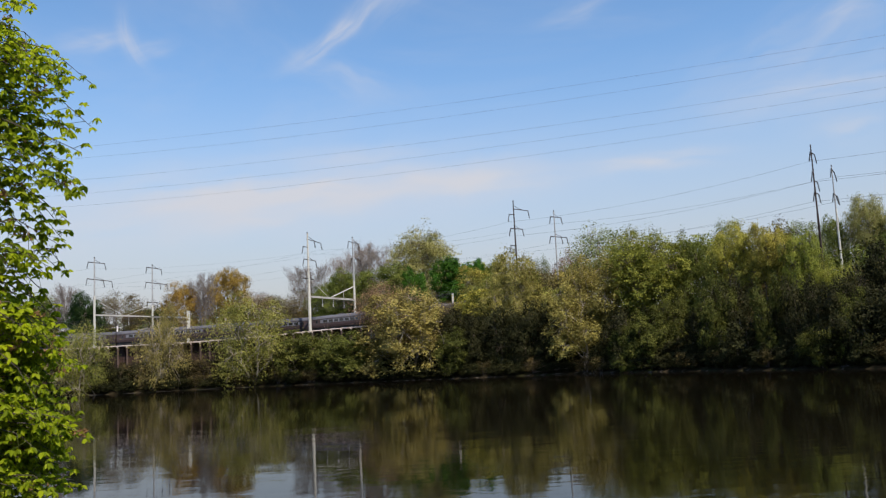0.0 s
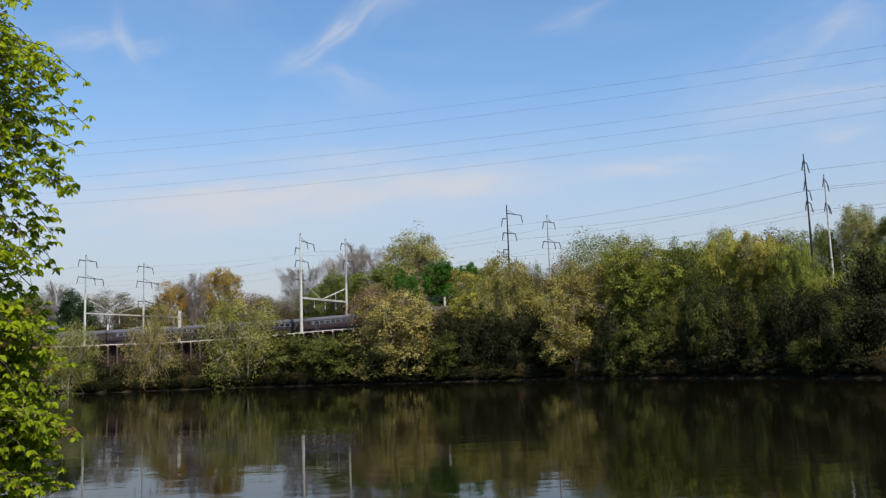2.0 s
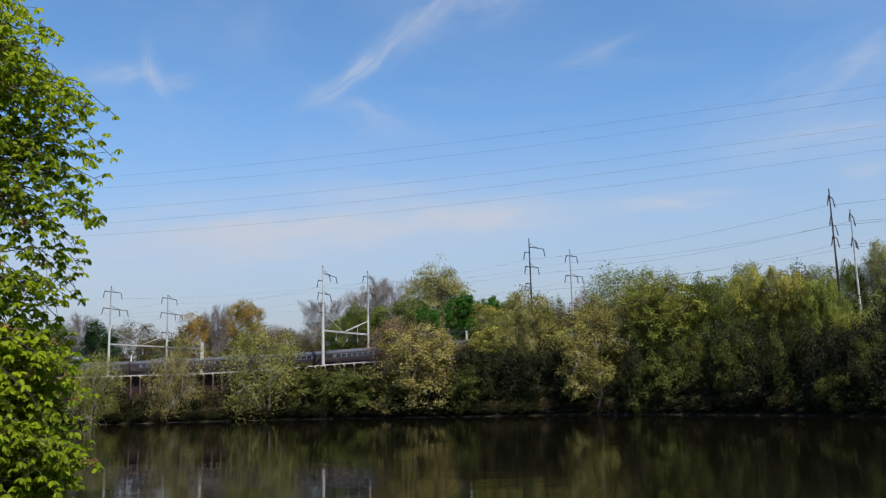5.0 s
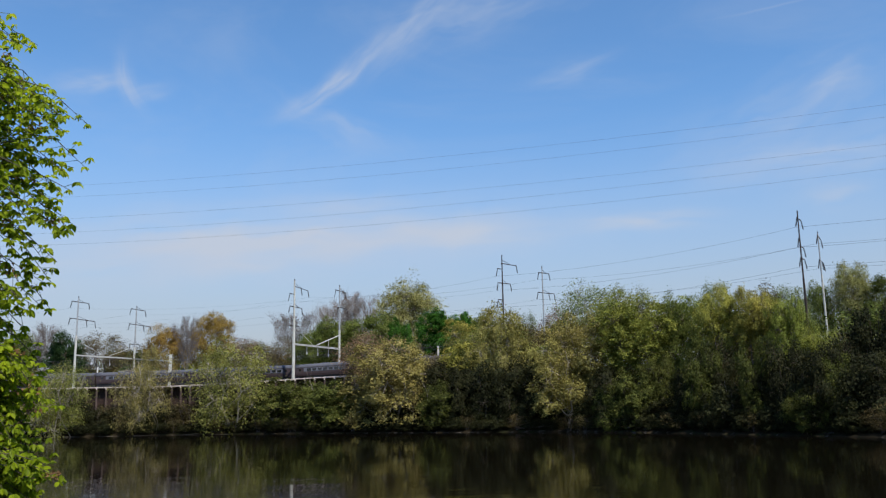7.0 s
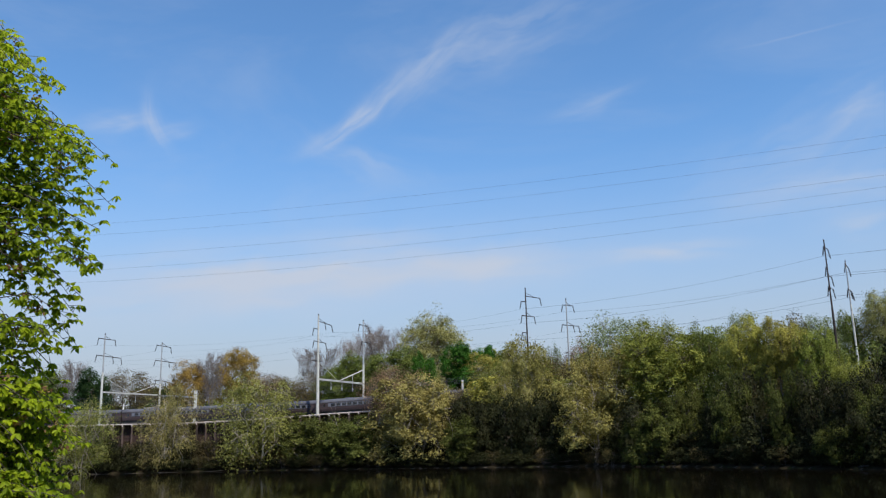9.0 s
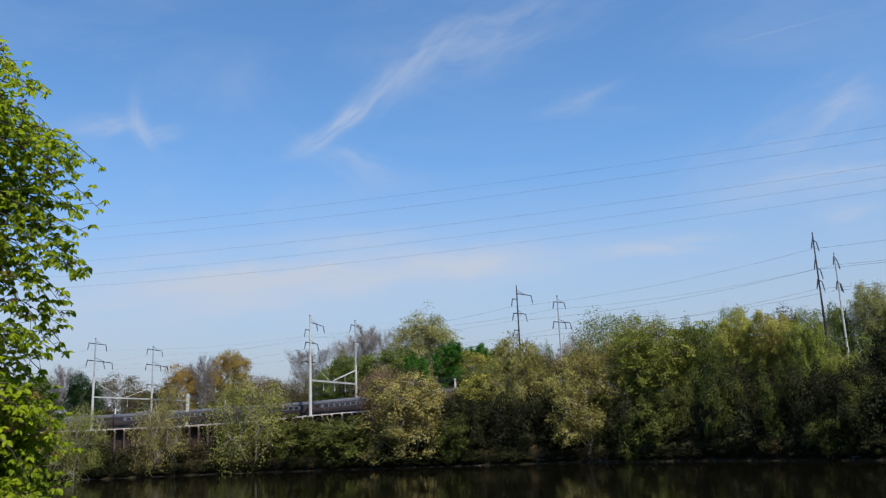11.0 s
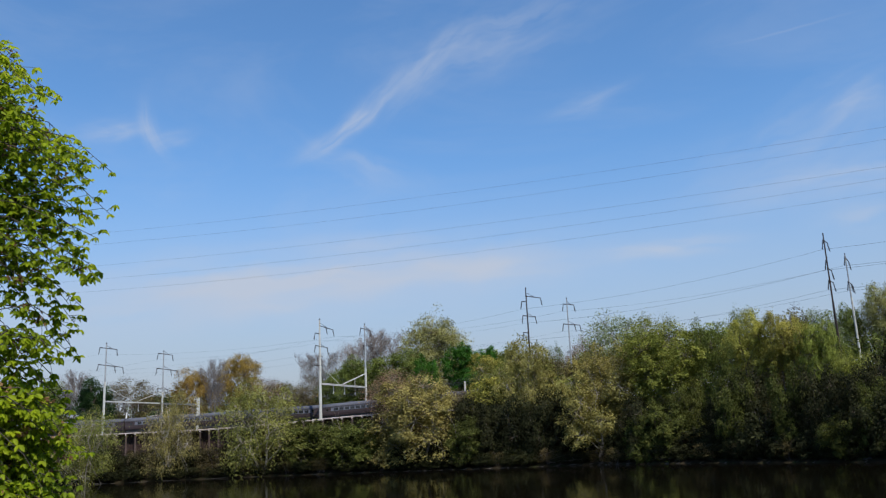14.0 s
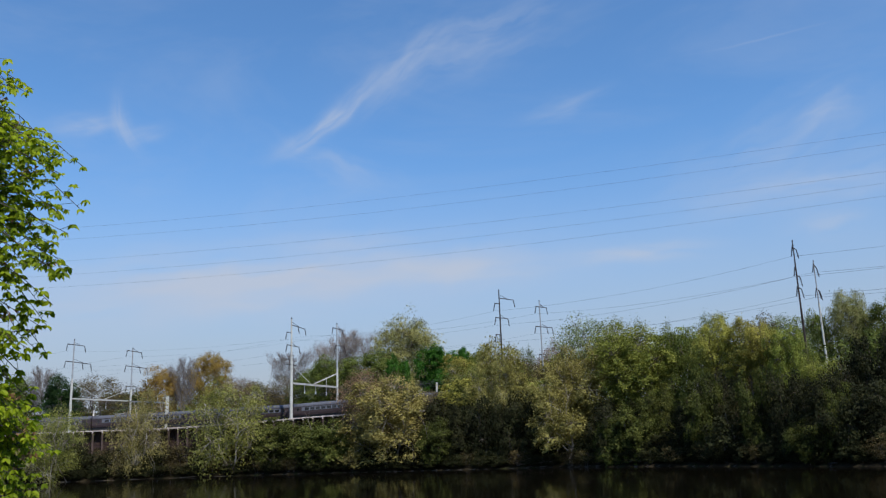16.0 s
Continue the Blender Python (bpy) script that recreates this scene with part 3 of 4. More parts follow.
plant("green", 43.2, 170.6, 27.5, 16.5)
plant("pale", 36.6, 188.5, 31.6, 16.0)
plant("sage", 44.4, 187.8, 30.9, 10.7)
plant("mid", 50.7, 166.4, 25.8, 7.9)
plant("pink", 49.9, 175.0, 24.9, 8.5)
plant("tallg", 54.0, 155.9, 26.2, 8.6)
plant("pale", 57.3, 166.4, 28.6, 6.7)
plant("tallg", 58.7, 149.9, 25.2, 8.1)
plant("green", 62.2, 145.2, 23.1, 6.1)
plant("pale", 70.2, 161.4, 27.0, 9.0)
plant("brown", 65.0, 159.2, 26.8, 4.8)
plant("mid", 59.7, 167.7, 23.8, 9.9)
plant("green", 64.8, 163.6, 22.4, 9.2)
plant("mid", 70.2, 159.2, 22.2, 7.9)
plant("mid", 78.9, 168.4, 28.1, 6.5)
plant("round", 83.5, 163.9, 31.6, 8.0)
plant("mid", 88.6, 161.2, 29.7, 10.3)
plant("green", 64.2, 137.8, 16.9, 6.4)
plant("leafy", 44.0, 162.1, 14.8, 6.5)
plant("leafy", 38.1, 162.6, 11.5, 9.3)
plant("bush", 48.4, 152.5, 11.5, 8.4)
plant("bush", 51.6, 151.5, 15.2, 8.4)
plant("leafy", 35.5, 164.2, 8.6, 7.2)
plant("bush", 56.4, 141.1, 10.9, 6.9)
plant("bush", 62.7, 128.5, 10.1, 7.5)
plant("brown", 65.8, 131.4, 15.1, 5.6)
# bushes whose dark leaf colour stands in for shade on the right bank
plant("bush", 58.3, 136.0, 14.4, 7.7)
plant("bush", 70.4, 129.1, 19.0, 10.8)
plant("bush", 66.7, 129.9, 16.6, 8.2)
plant("bush", 63.3, 130.4, 13.7, 7.1)
plant("leafy", 57.9, 130.7, 7.3, 6.1)
plant("bush", 60.9, 130.5, 12.6, 9.2)
plant("bush", 36.2, 166.1, 12.2, 10.9)
plant("bush", 65.8, 125.8, 11.5, 10.2)
plant("leafy", 54.4, 140.9, 14.9, 5.3)
plant("leafy", 61.6, 128.0, 11.5, 4.5)
plant("leafy", 48.3, 150.4, 16.1, 6.1)
plant("brown", 55.2, 153.4, 17.6, 6.3)
# beyond the railway
plant("round", -4.5, 260.0, 42.8, 21.6)
plant("bare", -27.4, 260.6, 39.6, 13.1)
plant("bare", -20.3, 264.2, 40.9, 14.3)
plant("bare", -36.2, 235.2, 31.2, 11.0)
plant("bare", -67.3, 242.8, 32.0, 7.3)
plant("orange", -62.2, 250.4, 33.1, 12.7)
plant("orange", -74.0, 245.1, 29.3, 12.0)
plant("pink", -54.5, 256.3, 26.6, 12.3)
plant("brown", -92.2, 245.2, 28.0, 14.6)
plant("dark", -99.1, 238.2, 27.0, 11.0)
plant("bare", -110.8, 251.7, 31.1, 9.0)
plant("mid", -128.7, 271.0, 29.8, 17.2)
plant("pink", -138.1, 266.3, 29.2, 20.5)
plant("brown", -58.3, 294.3, 28.7, 20.5)
plant("brown", -95.7, 284.3, 27.7, 19.2)
plant("mid", -26.9, 232.4, 28.9, 12.0)
plant("mid", -15.8, 237.5, 31.2, 16.2)
plant("vivid", -6.4, 221.9, 27.6, 7.1)
plant("vivid", 3.6, 230.0, 30.7, 11.7)
plant("vivid", 10.1, 231.8, 30.3, 7.4)
plant("mid", -30.7, 230.0, 25.0, 10.9)
plant("mid", 11.5, 235.7, 29.5, 15.1)
plant("pale", 29.0, 238.2, 31.0, 5.9)
plant("pink", 36.0, 232.2, 31.9, 9.5)
plant("brown", 30.4, 234.0, 28.2, 13.1)
plant("leafy", -20.8, 229.1, 23.6, 12.7)
plant("brown", -42.3, 242.3, 20.6, 15.7)

# bushes on the steep wooded slope, mostly of the shade-darkened leaf
rng = random.Random(8)
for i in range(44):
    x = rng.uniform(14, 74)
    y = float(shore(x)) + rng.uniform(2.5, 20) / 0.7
    plant(rng.choice(("bush", "bush", "brown")), x, y, float(terrain(x, y)) + rng.uniform(4, 8), rng.uniform(6, 10), name="undergrowth_bush", label="leafy undergrowth bush among the shade-darkened growth of the wooded slope", thin=True)

# the wood behind, and the scrub along the water
rng = random.Random(5)
for i in range(20):
    x = rng.uniform(8, 100)
    s = rng.uniform(9, 45)
    y = float(shore(x)) + s / 0.75
    cap = 5.1 + math.hypot(x, y) * math.tan(radians(6.3 + 0.055 * min(x, 60) - 1.0))
    plant(rng.choice(("green", "tallg", "brown", "mid", "olive")), x, y, min(cap, float(terrain(x, y)) + rng.uniform(9, 17)), rng.uniform(8, 13), thin=True)
for i in range(26):
    x = rng.uniform(-190, 40)
    y = float(wall_line(x)) + rng.uniform(60, 130)
    plant(rng.choice(("brown", "orange", "mid", "brown", "dark")), x, y, 5.1 + y * rng.uniform(0.045, 0.075), rng.uniform(9, 15), thin=True)
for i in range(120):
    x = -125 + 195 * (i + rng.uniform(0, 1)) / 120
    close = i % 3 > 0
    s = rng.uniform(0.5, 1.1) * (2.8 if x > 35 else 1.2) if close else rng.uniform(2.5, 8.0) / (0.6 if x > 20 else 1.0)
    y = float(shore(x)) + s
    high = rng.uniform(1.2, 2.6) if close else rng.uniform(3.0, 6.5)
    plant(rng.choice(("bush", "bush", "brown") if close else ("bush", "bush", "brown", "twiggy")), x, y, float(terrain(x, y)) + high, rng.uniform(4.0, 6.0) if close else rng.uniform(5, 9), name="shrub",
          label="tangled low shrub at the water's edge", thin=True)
# more of the dark leaf, painting shade along the right waterline
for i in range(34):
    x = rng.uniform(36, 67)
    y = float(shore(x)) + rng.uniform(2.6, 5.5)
    plant("bush", x, y, float(terrain(x, y)) + rng.uniform(1.6, 4.0), rng.uniform(4, 7), name="shrub", label="low shrub hanging over the water's edge, its leaves darkened for shade", thin=True)
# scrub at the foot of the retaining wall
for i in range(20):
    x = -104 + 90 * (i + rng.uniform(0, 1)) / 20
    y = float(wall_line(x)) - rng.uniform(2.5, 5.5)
    plant(rng.choice(("bush", "bush", "twiggy")), x, y, rng.uniform(5.6, 7.6), rng.uniform(4, 7), name="wall_shrub", label="shrub in the shade-darkened scrub at the foot of the rusty wall", thin=True)
# hedge along the far side of the railway
for i in range(34):
    x = -150 + 165 * (i + rng.uniform(0, 1)) / 34
    y = float(wall_line(x)) + rng.uniform(26, 38)
    plant(rng.choice(("mid", "brown", "dark", "brown")), x, y, float(terrain(x, y)) + rng.uniform(3.2, 5.5), rng.uniform(6, 9), name="hedge_shrub", label="rough green and brown shrub beyond the railway", thin=True)
# the wooded bank carried on round the bend, added out of view to cast shade
for i in range(18):
    x = 74 + 62 * (i + rng.uniform(0, 1)) / 18
    y = float(shore(x)) + rng.uniform(10, 45)
    plant(rng.choice(("green", "tallg", "mid")), x, y, float(terrain(x, y)) + rng.uniform(14, 20), rng.uniform(10, 14), thin=True)

# ---------------------------------------------------------------- railway: wall, track, train
def add_wall():
    wall = empty("retaining_wall", 0, 0, 0)
    tagged(wall, "rusty steel retaining wall with upright posts carrying the railway", "wall", kind="structure")
    pm = pn = cm = None
    x = -150.0
    while x < -14:
        dx = 2.35
        a = Vector((x, float(wall_line(x)) - 0.35, 0))
        b = Vector((x + dx, float(wall_line(x + dx)) - 0.35, 0))
        ang = math.degrees(math.atan2(b.y - a.y, b.x - a.x))
        L = (b - a).length
        top = float(deck_z(x + dx / 2))
        if pm is None:
            bm = bmesh.new()  # sheet panel with shallow ribs
            box(bm, 0, 0.1, -7.4, 2.4, 0.22, -0.2)
            for k in range(5):
                box(bm, 0.2 + k * 0.48, 0.03, -7.4, 0.36 + k * 0.48, 0.1, -0.2)
            box(bm, 0, 0.0, -3.2, 2.4, 0.1, -3.0)
            pm = part("panel", bm, RUST, wall).data
            first = wall.children[-1]
            bm = bmesh.new()  # flanged post
            box(bm, -0.16, -1.32, -8.0, 0.16, -1.26, 0.1)
            box(bm, -0.04, -1.26, -8.0, 0.04, -1.06, 0.1)
            box(bm, -0.16, -1.06, -8.0, 0.16, -1.0, 0.1)
            box(bm, -0.05, -1.3, -0.75, 0.05, 0.1, -0.5)
            pn = part("post", bm, RUST_LIGHT, wall, "faded upright steel post").data
            second = wall.children[-1]
            bm = bmesh.new()
            box(bm, -0.02, -1.38, -0.12, 2.4, 0.3, 0.1, 0.03)
            box(bm, -0.14, -1.42, -0.55, 0.14, -1.36, 0.12, 0.01)
            cm = part("walkway", bm, RAIL_PAINT, wall, "faded pinkish white walkway edge").data
            third = wall.children[-1]
            trio = (first, second, third)
        else:
            trio = []
            for nm, me in (("panel", pm), ("post", pn), ("walkway", cm)):
                o = new(nm, me)
                o.parent = wall
                trio.append(o)
        for o in trio:
            o.matrix_world = pose(a.x, a.y, top, 0, 0, ang) @ Matrix.Diagonal((L / 2.38, 1, 1, 1))
        x += dx


add_wall()
TRACK_X = (-190, -150, -88, -65, -31, 5, 34)
TRACK_Y = (225.5, 224.5, 221.5, 218.6, 210.6, 202.5, 191.5)


def track_y(x):
    # a smooth curve through the line of the track
    c = np.polyfit(TRACK_X, TRACK_Y, 3)
    return float(np.polyval(c, x))


def rail_z(x):
    return float(np.interp(x, (-190, -90, -60, -31, 5, 40), (10.9, 11.1, 11.5, 12.0, 13.3, 14.3)))


for side in (-0.72, 0.72):
    V, F = [], []
    pts = [Vector((x, track_y(x) + side, rail_z(x) + 0.1)) for x in range(-188, 36, 4)]
    tube(V, F, pts, [0.09] * len(pts), 4)
    tagged(raw("rail", V, F, RUST), "worn steel running rail on the railway bed", "rail", kind="structure")
V, F = [], []
for x in range(-188, 36, 4):
    for dy, dz in ((-2.6, -0.9), (-1.6, 0.02), (1.6, 0.02), (2.6, -0.9)):
        V.append((x, track_y(x) + dy, rail_z(x) + dz))
F = [(4 * i + k, 4 * i + k + 4, 4 * i + k + 5, 4 * i + k + 1) for i in range(len(V) // 4 - 1) for k in range(3)]
tagged(raw("track_bed", V, F, BALLAST), "grey crushed stone bed of the railway", "track bed", kind="structure")


def build_coach():
    """A passenger coach 25.6 m long with a rounded roof, its middle at the origin, rails at z = 0."""
    c = empty("train_coach")
    L = 12.75

    def section(profile, x0, x1):
        V = [(x, y, z) for x in (x0, x1) for y, z in profile]
        n = len(profile)
        F = [(k, (k + 1) % n, n + (k + 1) % n, n + k) for k in range(n)]
        F += [tuple(range(n))[::-1], tuple(range(n, 2 * n))]
        return V, F

    body = [(-1.5, 0.95), (-1.56, 1.5), (-1.56, 2.0), (-1.5, 3.05), (1.5, 3.05), (1.56, 2.0), (1.56, 1.5), (1.5, 0.95)]
    raw("body", *section(body, -L, L), COACH, c, "grimy dark maroon body side")
    roof = [(-1.52, 3.05), (-1.45, 3.3), (-1.2, 3.6), (-0.75, 3.8), (0, 3.88), (0.75, 3.8), (1.2, 3.6), (1.45, 3.3), (1.52, 3.05)]
    raw("roof", *section(roof, -L - 0.05, L + 0.05), COACH_ROOF, c, "dull grey rounded roof")
    for s in (-1, 1):
        for z in (1.92, 2.86):
            bm = bmesh.new()
            box(bm, -L, s * 1.5, z, L, s * 1.59, z + 0.08, 0.02)
            part("trim_strip", bm, COACH_DARK, c, "dark steel strip")
        bm = bmesh.new()
        box(bm, -10.2, s * 1.47, 2.02, 10.4, s * 1.572, 2.84, 0.01)
        part("window_band", bm, COACH_BAND, c, "slate-grey band round the windows")
    for k in range(3):
        bm = bmesh.new()
        box(bm, -6 + k * 5, -0.5, 3.84, -4.4 + k * 5, 0.5, 4.0, 0.05)
        part("roof_vent", bm, COACH_ROOF, c)
    bm = bmesh.new()
    box(bm, -L, -1.30, 0.18, L, 1.30, 0.95, 0.05)
    part("underframe", bm, COACH_DARK, c)
    for s in (-1, 1):
        for k in range(14):
            bm = bmesh.new()
            x = -9.4 + k * 1.4
            box(bm, x, s * 1.50, 2.1, x + 1.1, s * 1.585, 2.75, 0.02)
            part("window", bm, GLASS_DARK, c, "tinted coach window")
        for x in (-11.6, 10.6):
            bm = bmesh.new()
            box(bm, x, s * 1.5, 1.0, x + 0.95, s * 1.575, 2.95, 0.03)
            door = part("door", bm, COACH, c)
            bm = bmesh.new()
            box(bm, x + 0.22, s * 1.55, 2.05, x + 0.73, s * 1.59, 2.7, 0.02)
            part("door_window", bm, GLASS_DARK, door, "small dark door window")
    for x in (-9.0, 9.0):
        bm = bmesh.new()
        box(bm, x - 1.7, -1.15, 0.4, x + 1.7, 1.15, 0.7, 0.05)
        bogie = part("bogie", bm, COACH_DARK, c)
        for dx in (-1.25, 1.25):
            for y in (-0.72, 0.72):
                bm = bmesh.new()
                rod(bm, (x + dx, y - 0.06, 0.40), (x + dx, y + 0.06, 0.40), 0.46, sides=14)
                part("wheel", bm, RUST, bogie, "worn steel wheel")
    for x in (-L, L):
        bm = bmesh.new()
        box(bm, x - 0.32, -0.6, 1.0, x + 0.32, 0.6, 3.2, 0.05)
        part("gangway", bm, COACH_DARK, c, "black folded gangway")
    return tagged(c, "dark maroon passenger coach with a slate-grey roof on the railway", "train coach", "coaches of the train")


coach = build_coach()
x = 18.0
for k in range(7):
    # each coach stands on the curve of the track
    lean = math.atan2(track_y(x) - track_y(x - 25), 25)
    x1 = x - 26.0 * math.cos(lean)
    ya, yb = track_y(x), track_y(x1)
    za, zb = rail_z(x), rail_z(x1)
    ang = math.degrees(math.atan2(ya - yb, x - x1))
    tilt = -math.degrees(math.atan2(za - zb, 26))
    m = pose((x + x1) / 2, (ya + yb) / 2, (za + zb) / 2 + 0.2, 0, tilt, ang)
    if k == 0:
        coach.matrix_world = m
    else:
        copy_thing(coach, m)
    x = x1


# ---------------------------------------------------------------- masts and wires
def mast(name, x, y, z0, z1, steel, upper, split, r0, arms, turn, label):
    """A tall railway mast. arms: (z, left reach, right reach, insulator places, tilt). Returns the wire ends."""
    m = empty(name, x, y, z0)
    bm = bmesh.new()
    rod(bm, (0, 0, -1), (0, 0, split - z0), r0, r0 * 0.72, 10)
    box(bm, -r0 * 1.5, -r0 * 1.5, -1, r0 * 1.5, r0 * 1.5, 0.25, 0.05)
    part("pole", bm, steel, m, smooth=False)
    bm = bmesh.new()
    rod(bm, (0, 0, split - z0), (0, 0, z1 - z0), r0 * 0.62, r0 * 0.4, 8)
    k = split - z0 + 0.8
    while k < z1 - z0 - 0.3:   # step irons
        rod(bm, (-r0 * 0.85, 0, k), (r0 * 0.85, 0, k), 0.035, sides=4)
        k += 0.9
    part("top_pole", bm, upper, m)
    ends = []
    d = Vector((math.cos(turn), math.sin(turn), 0))
    for z, left, right, places, tilt in arms:
        bm = bmesh.new()
        a, b = d * -left + Vector((0, 0, z - z0)), d * right + Vector((0, 0, z - z0 - tilt * right))
        rod(bm, a, b, 0.11, 0.085, 6)
        if right > 2:
            rod(bm, (0, 0, z - z0 + 0.75), d * (right * 0.6) + Vector((0, 0, z - z0 - tilt * right * 0.6)), 0.05, 0.05, 5)
        arm = part("crossarm", bm, DARK_STEEL, m)
        for q in places:
            p = d * q + Vector((0, 0, z - z0 - (tilt * q if q > 0 else 0)))
            low = p + Vector((-0.35 if q < 0 else 0.3, 0, -1.75)) if abs(q) > 0.01 else p
            bm = bmesh.new()
            rod(bm, p, low, 0.05, sides=5)
            for t in range(7):
                c = p.lerp(low, 0.12 + 0.12 * t)
                e = p.lerp(low, 0.12 + 0.12 * t + 0.06)
                rod(bm, c, e, 0.15, 0.1, 7)
            part("insulator", bm, PORCELAIN, arm, "dark hanging insulator string")
            ends.append(Vector((x, y, z0)) + low)
    bm = bmesh.new()
    rod(bm, (0, 0, z1 - z0 - 0.05), (0, 0, z1 - z0 + 0.25), r0 * 0.55, r0 * 0.3, 8)
    part("cap", bm, DARK_STEEL, m)
    tagged(m, label, "railway mast", "masts of the power line")
    return m, ends


ARM = math.atan2(0.92, 0.39)
SIDE = math.atan2(0.55, 0.83)
front, back = [], []
white_label = "tall pale-painted steel railway mast with hanging insulators"
front.append(mast("railway_mast", -88.0, 216.8, 11.4, 34.2, STEEL_PAINT, GREY_STEEL, 24.5, 0.34,
                  [(33.0, 2.2, 3.6, (-2.1, 3.5), 0.0), (28.7, 2.5, 6.0, (-2.4, 3.0, 5.9), 0.03)], ARM, white_label))
back.append(mast("railway_mast", -80.0, 236.8, 11.4, 34.0, STEEL_PAINT, GREY_STEEL, 22.8, 0.34,
                 [(33.3, 2.2, 3.6, (-2.1, 3.5), 0.04), (29.1, 2.5, 6.0, (-2.4, 3.0, 5.9), 0.03), (23.6, 2.2, 2.4, (-1.8, 1.8), 0.0)], ARM, white_label))
front.append(mast("railway_mast", -31.6, 205.6, 11.9, 36.2, STEEL_PAINT, STEEL_PAINT, 26.0, 0.4,
                  [(34.7, 0.2, 6.4, (3.0, 6.2), 0.06), (32.7, 2.2, 0.2, (-2.0,), 0.0), (29.7, 2.0, 3.6, (-1.9, 3.4), 0.02), (25.0, 2.6, 2.4, (), 0.0)], ARM, white_label))
back.append(mast("railway_mast", -21.9, 217.9, 11.9, 36.3, STEEL_PAINT, GREY_STEEL, 25.0, 0.36,
                 [(35.1, 2.2, 3.0, (-2.0, 2.8), 0.03), (30.8, 0.8, 4.2, (-0.7, 3.9), 0.0)], ARM, white_label))
dark_label = "dark rusted steel mast rising out of the trees"
front.append(mast("railway_mast", 17.5, 189.2, 12.5, 38.6, DARK_STEEL, DARK_STEEL, 26.0, 0.27,
                  [(36.9, 0.2, 4.2, (4.1,), 0.05), (35.6, 1.4, 0.2, (-1.3,), 0.0), (32.4, 1.3, 2.3, (-1.2, 2.2), 0.02), (28.6, 1.4, 0.2, (-1.3,), 0.0)], SIDE, dark_label))
back.append(mast("railway_mast", 28.3, 202.0, 13.0, 38.0, GREY_STEEL, GREY_STEEL, 26.0, 0.28,
                 [(36.6, 1.2, 2.2, (-1.1, 2.1), 0.02), (31.8, 1.6, 3.7, (-1.5, 1.9, 3.6), 0.02), (25.2, 0.9, 1.0, (), 0.0)], SIDE, "weathered grey steel mast rising out of the trees"))
front.append(mast("railway_mast", 68.6, 151.2, 13.0, 39.4, DARK_STEEL, DARK_STEEL, 27.0, 0.25,
                  [(38.2, 0.6, 1.7, (-0.5, 1.6), 0.1), (34.4, 0.6, 0.2, (-0.5,), 0.0), (33.0, 0.2, 1.8, (1.7,), 0.1), (30.8, 0.6, 1.8, (-0.5, 1.7), 0.1)], radians(48), dark_label))
back.append(mast("railway_mast", 77.8, 163.4, 13.0, 37.9, STEEL_PAINT, GREY_STEEL, 29.5, 0.24,
                 [(37.4, 0.3, 1.7, (-0.2, 1.6), 0.45), (32.4, 0.6, 1.9, (-0.5, 1.0, 1.8), 0.2)], radians(48), "pale weathered mast with folded arms above the trees"))


def wire(name, a, b, sag, r, label, n=25):
    V, F = [], []
    pts = []
    for i in range(n):
        t = i / (n - 1)
        p = a.lerp(b, t)
        p.z -= 4 * sag * t * (1 - t)
        pts.append(p)
    tube(V, F, pts, [r] * n, 4)
    return tagged(raw(name, V, F, CABLE, smooth=True), label, "cable")


# one wire a level, from mast to mast and away past the last ones
FRONT_ENDS = ((0, 2, 3), (1, 2, 3), (1, 2, 4), (0, 2, 4))
BACK_ENDS = ((0, 2), (0, 2), (0, 2), (0, 2))
for row, picks, far_l, far_r in ((front, FRONT_ENDS, Vector((-170, 246, 33)), Vector((150, 92, 40))), (back, BACK_ENDS, Vector((-165, 266, 33)), Vector((160, 104, 39)))):
    ends = [[m[1][k] for k in pick] for m, pick in zip(row, picks)]
    feet = [m[0].location for m in row]
    for i, (A, B) in enumerate(zip(ends, ends[1:])):
        for a, b in zip(A, B):
            wire("power_line", a, b, 1.3, (0.009, 0.012, 0.016)[i], "dark power cable slung between the masts")
    for a in ends[0]:
        wire("power_line", a, far_l + (a - Vector((feet[0].x, feet[0].y, 34))), 1.6, 0.01, "dark power cable slung between the masts")
    for a in ends[-1]:
        wire("power_line", a, far_r + (a - Vector((feet[-1].x, feet[-1].y, 38))), 1.6, 0.02, "dark power cable slung between the masts")

# five long cables of another line, high over the near shore side of the railway
for c2, c1, c0 in ((2.16e-4, -3.7e-3, 52.6), (2.45e-4, 3.85e-3, 50.35), (1.95e-4, 1.2e-3, 45.84), (2.16e-4, 1.2e-2, 43.71), (2.43e-4, 1.97e-2, 41.41)):
    V, F = [], []
    pts = []
    for i in range(61):
        u = -330 + i * 10
        x0, y0 = 150 * math.sin(radians(22.5)), 150 * math.cos(radians(22.5))
        pts.append(Vector((x0 + u * math.cos(radians(22.5)), y0 - u * math.sin(radians(22.5)), c0 + c1 * u + c2 * u * u)))
    tube(V, F, pts, [0.0135] * 61, 4)
    tagged(raw("overhead_cable", V, F, CABLE, smooth=True), "long thin overhead cable high across the sky", "cable", "overhead cables")


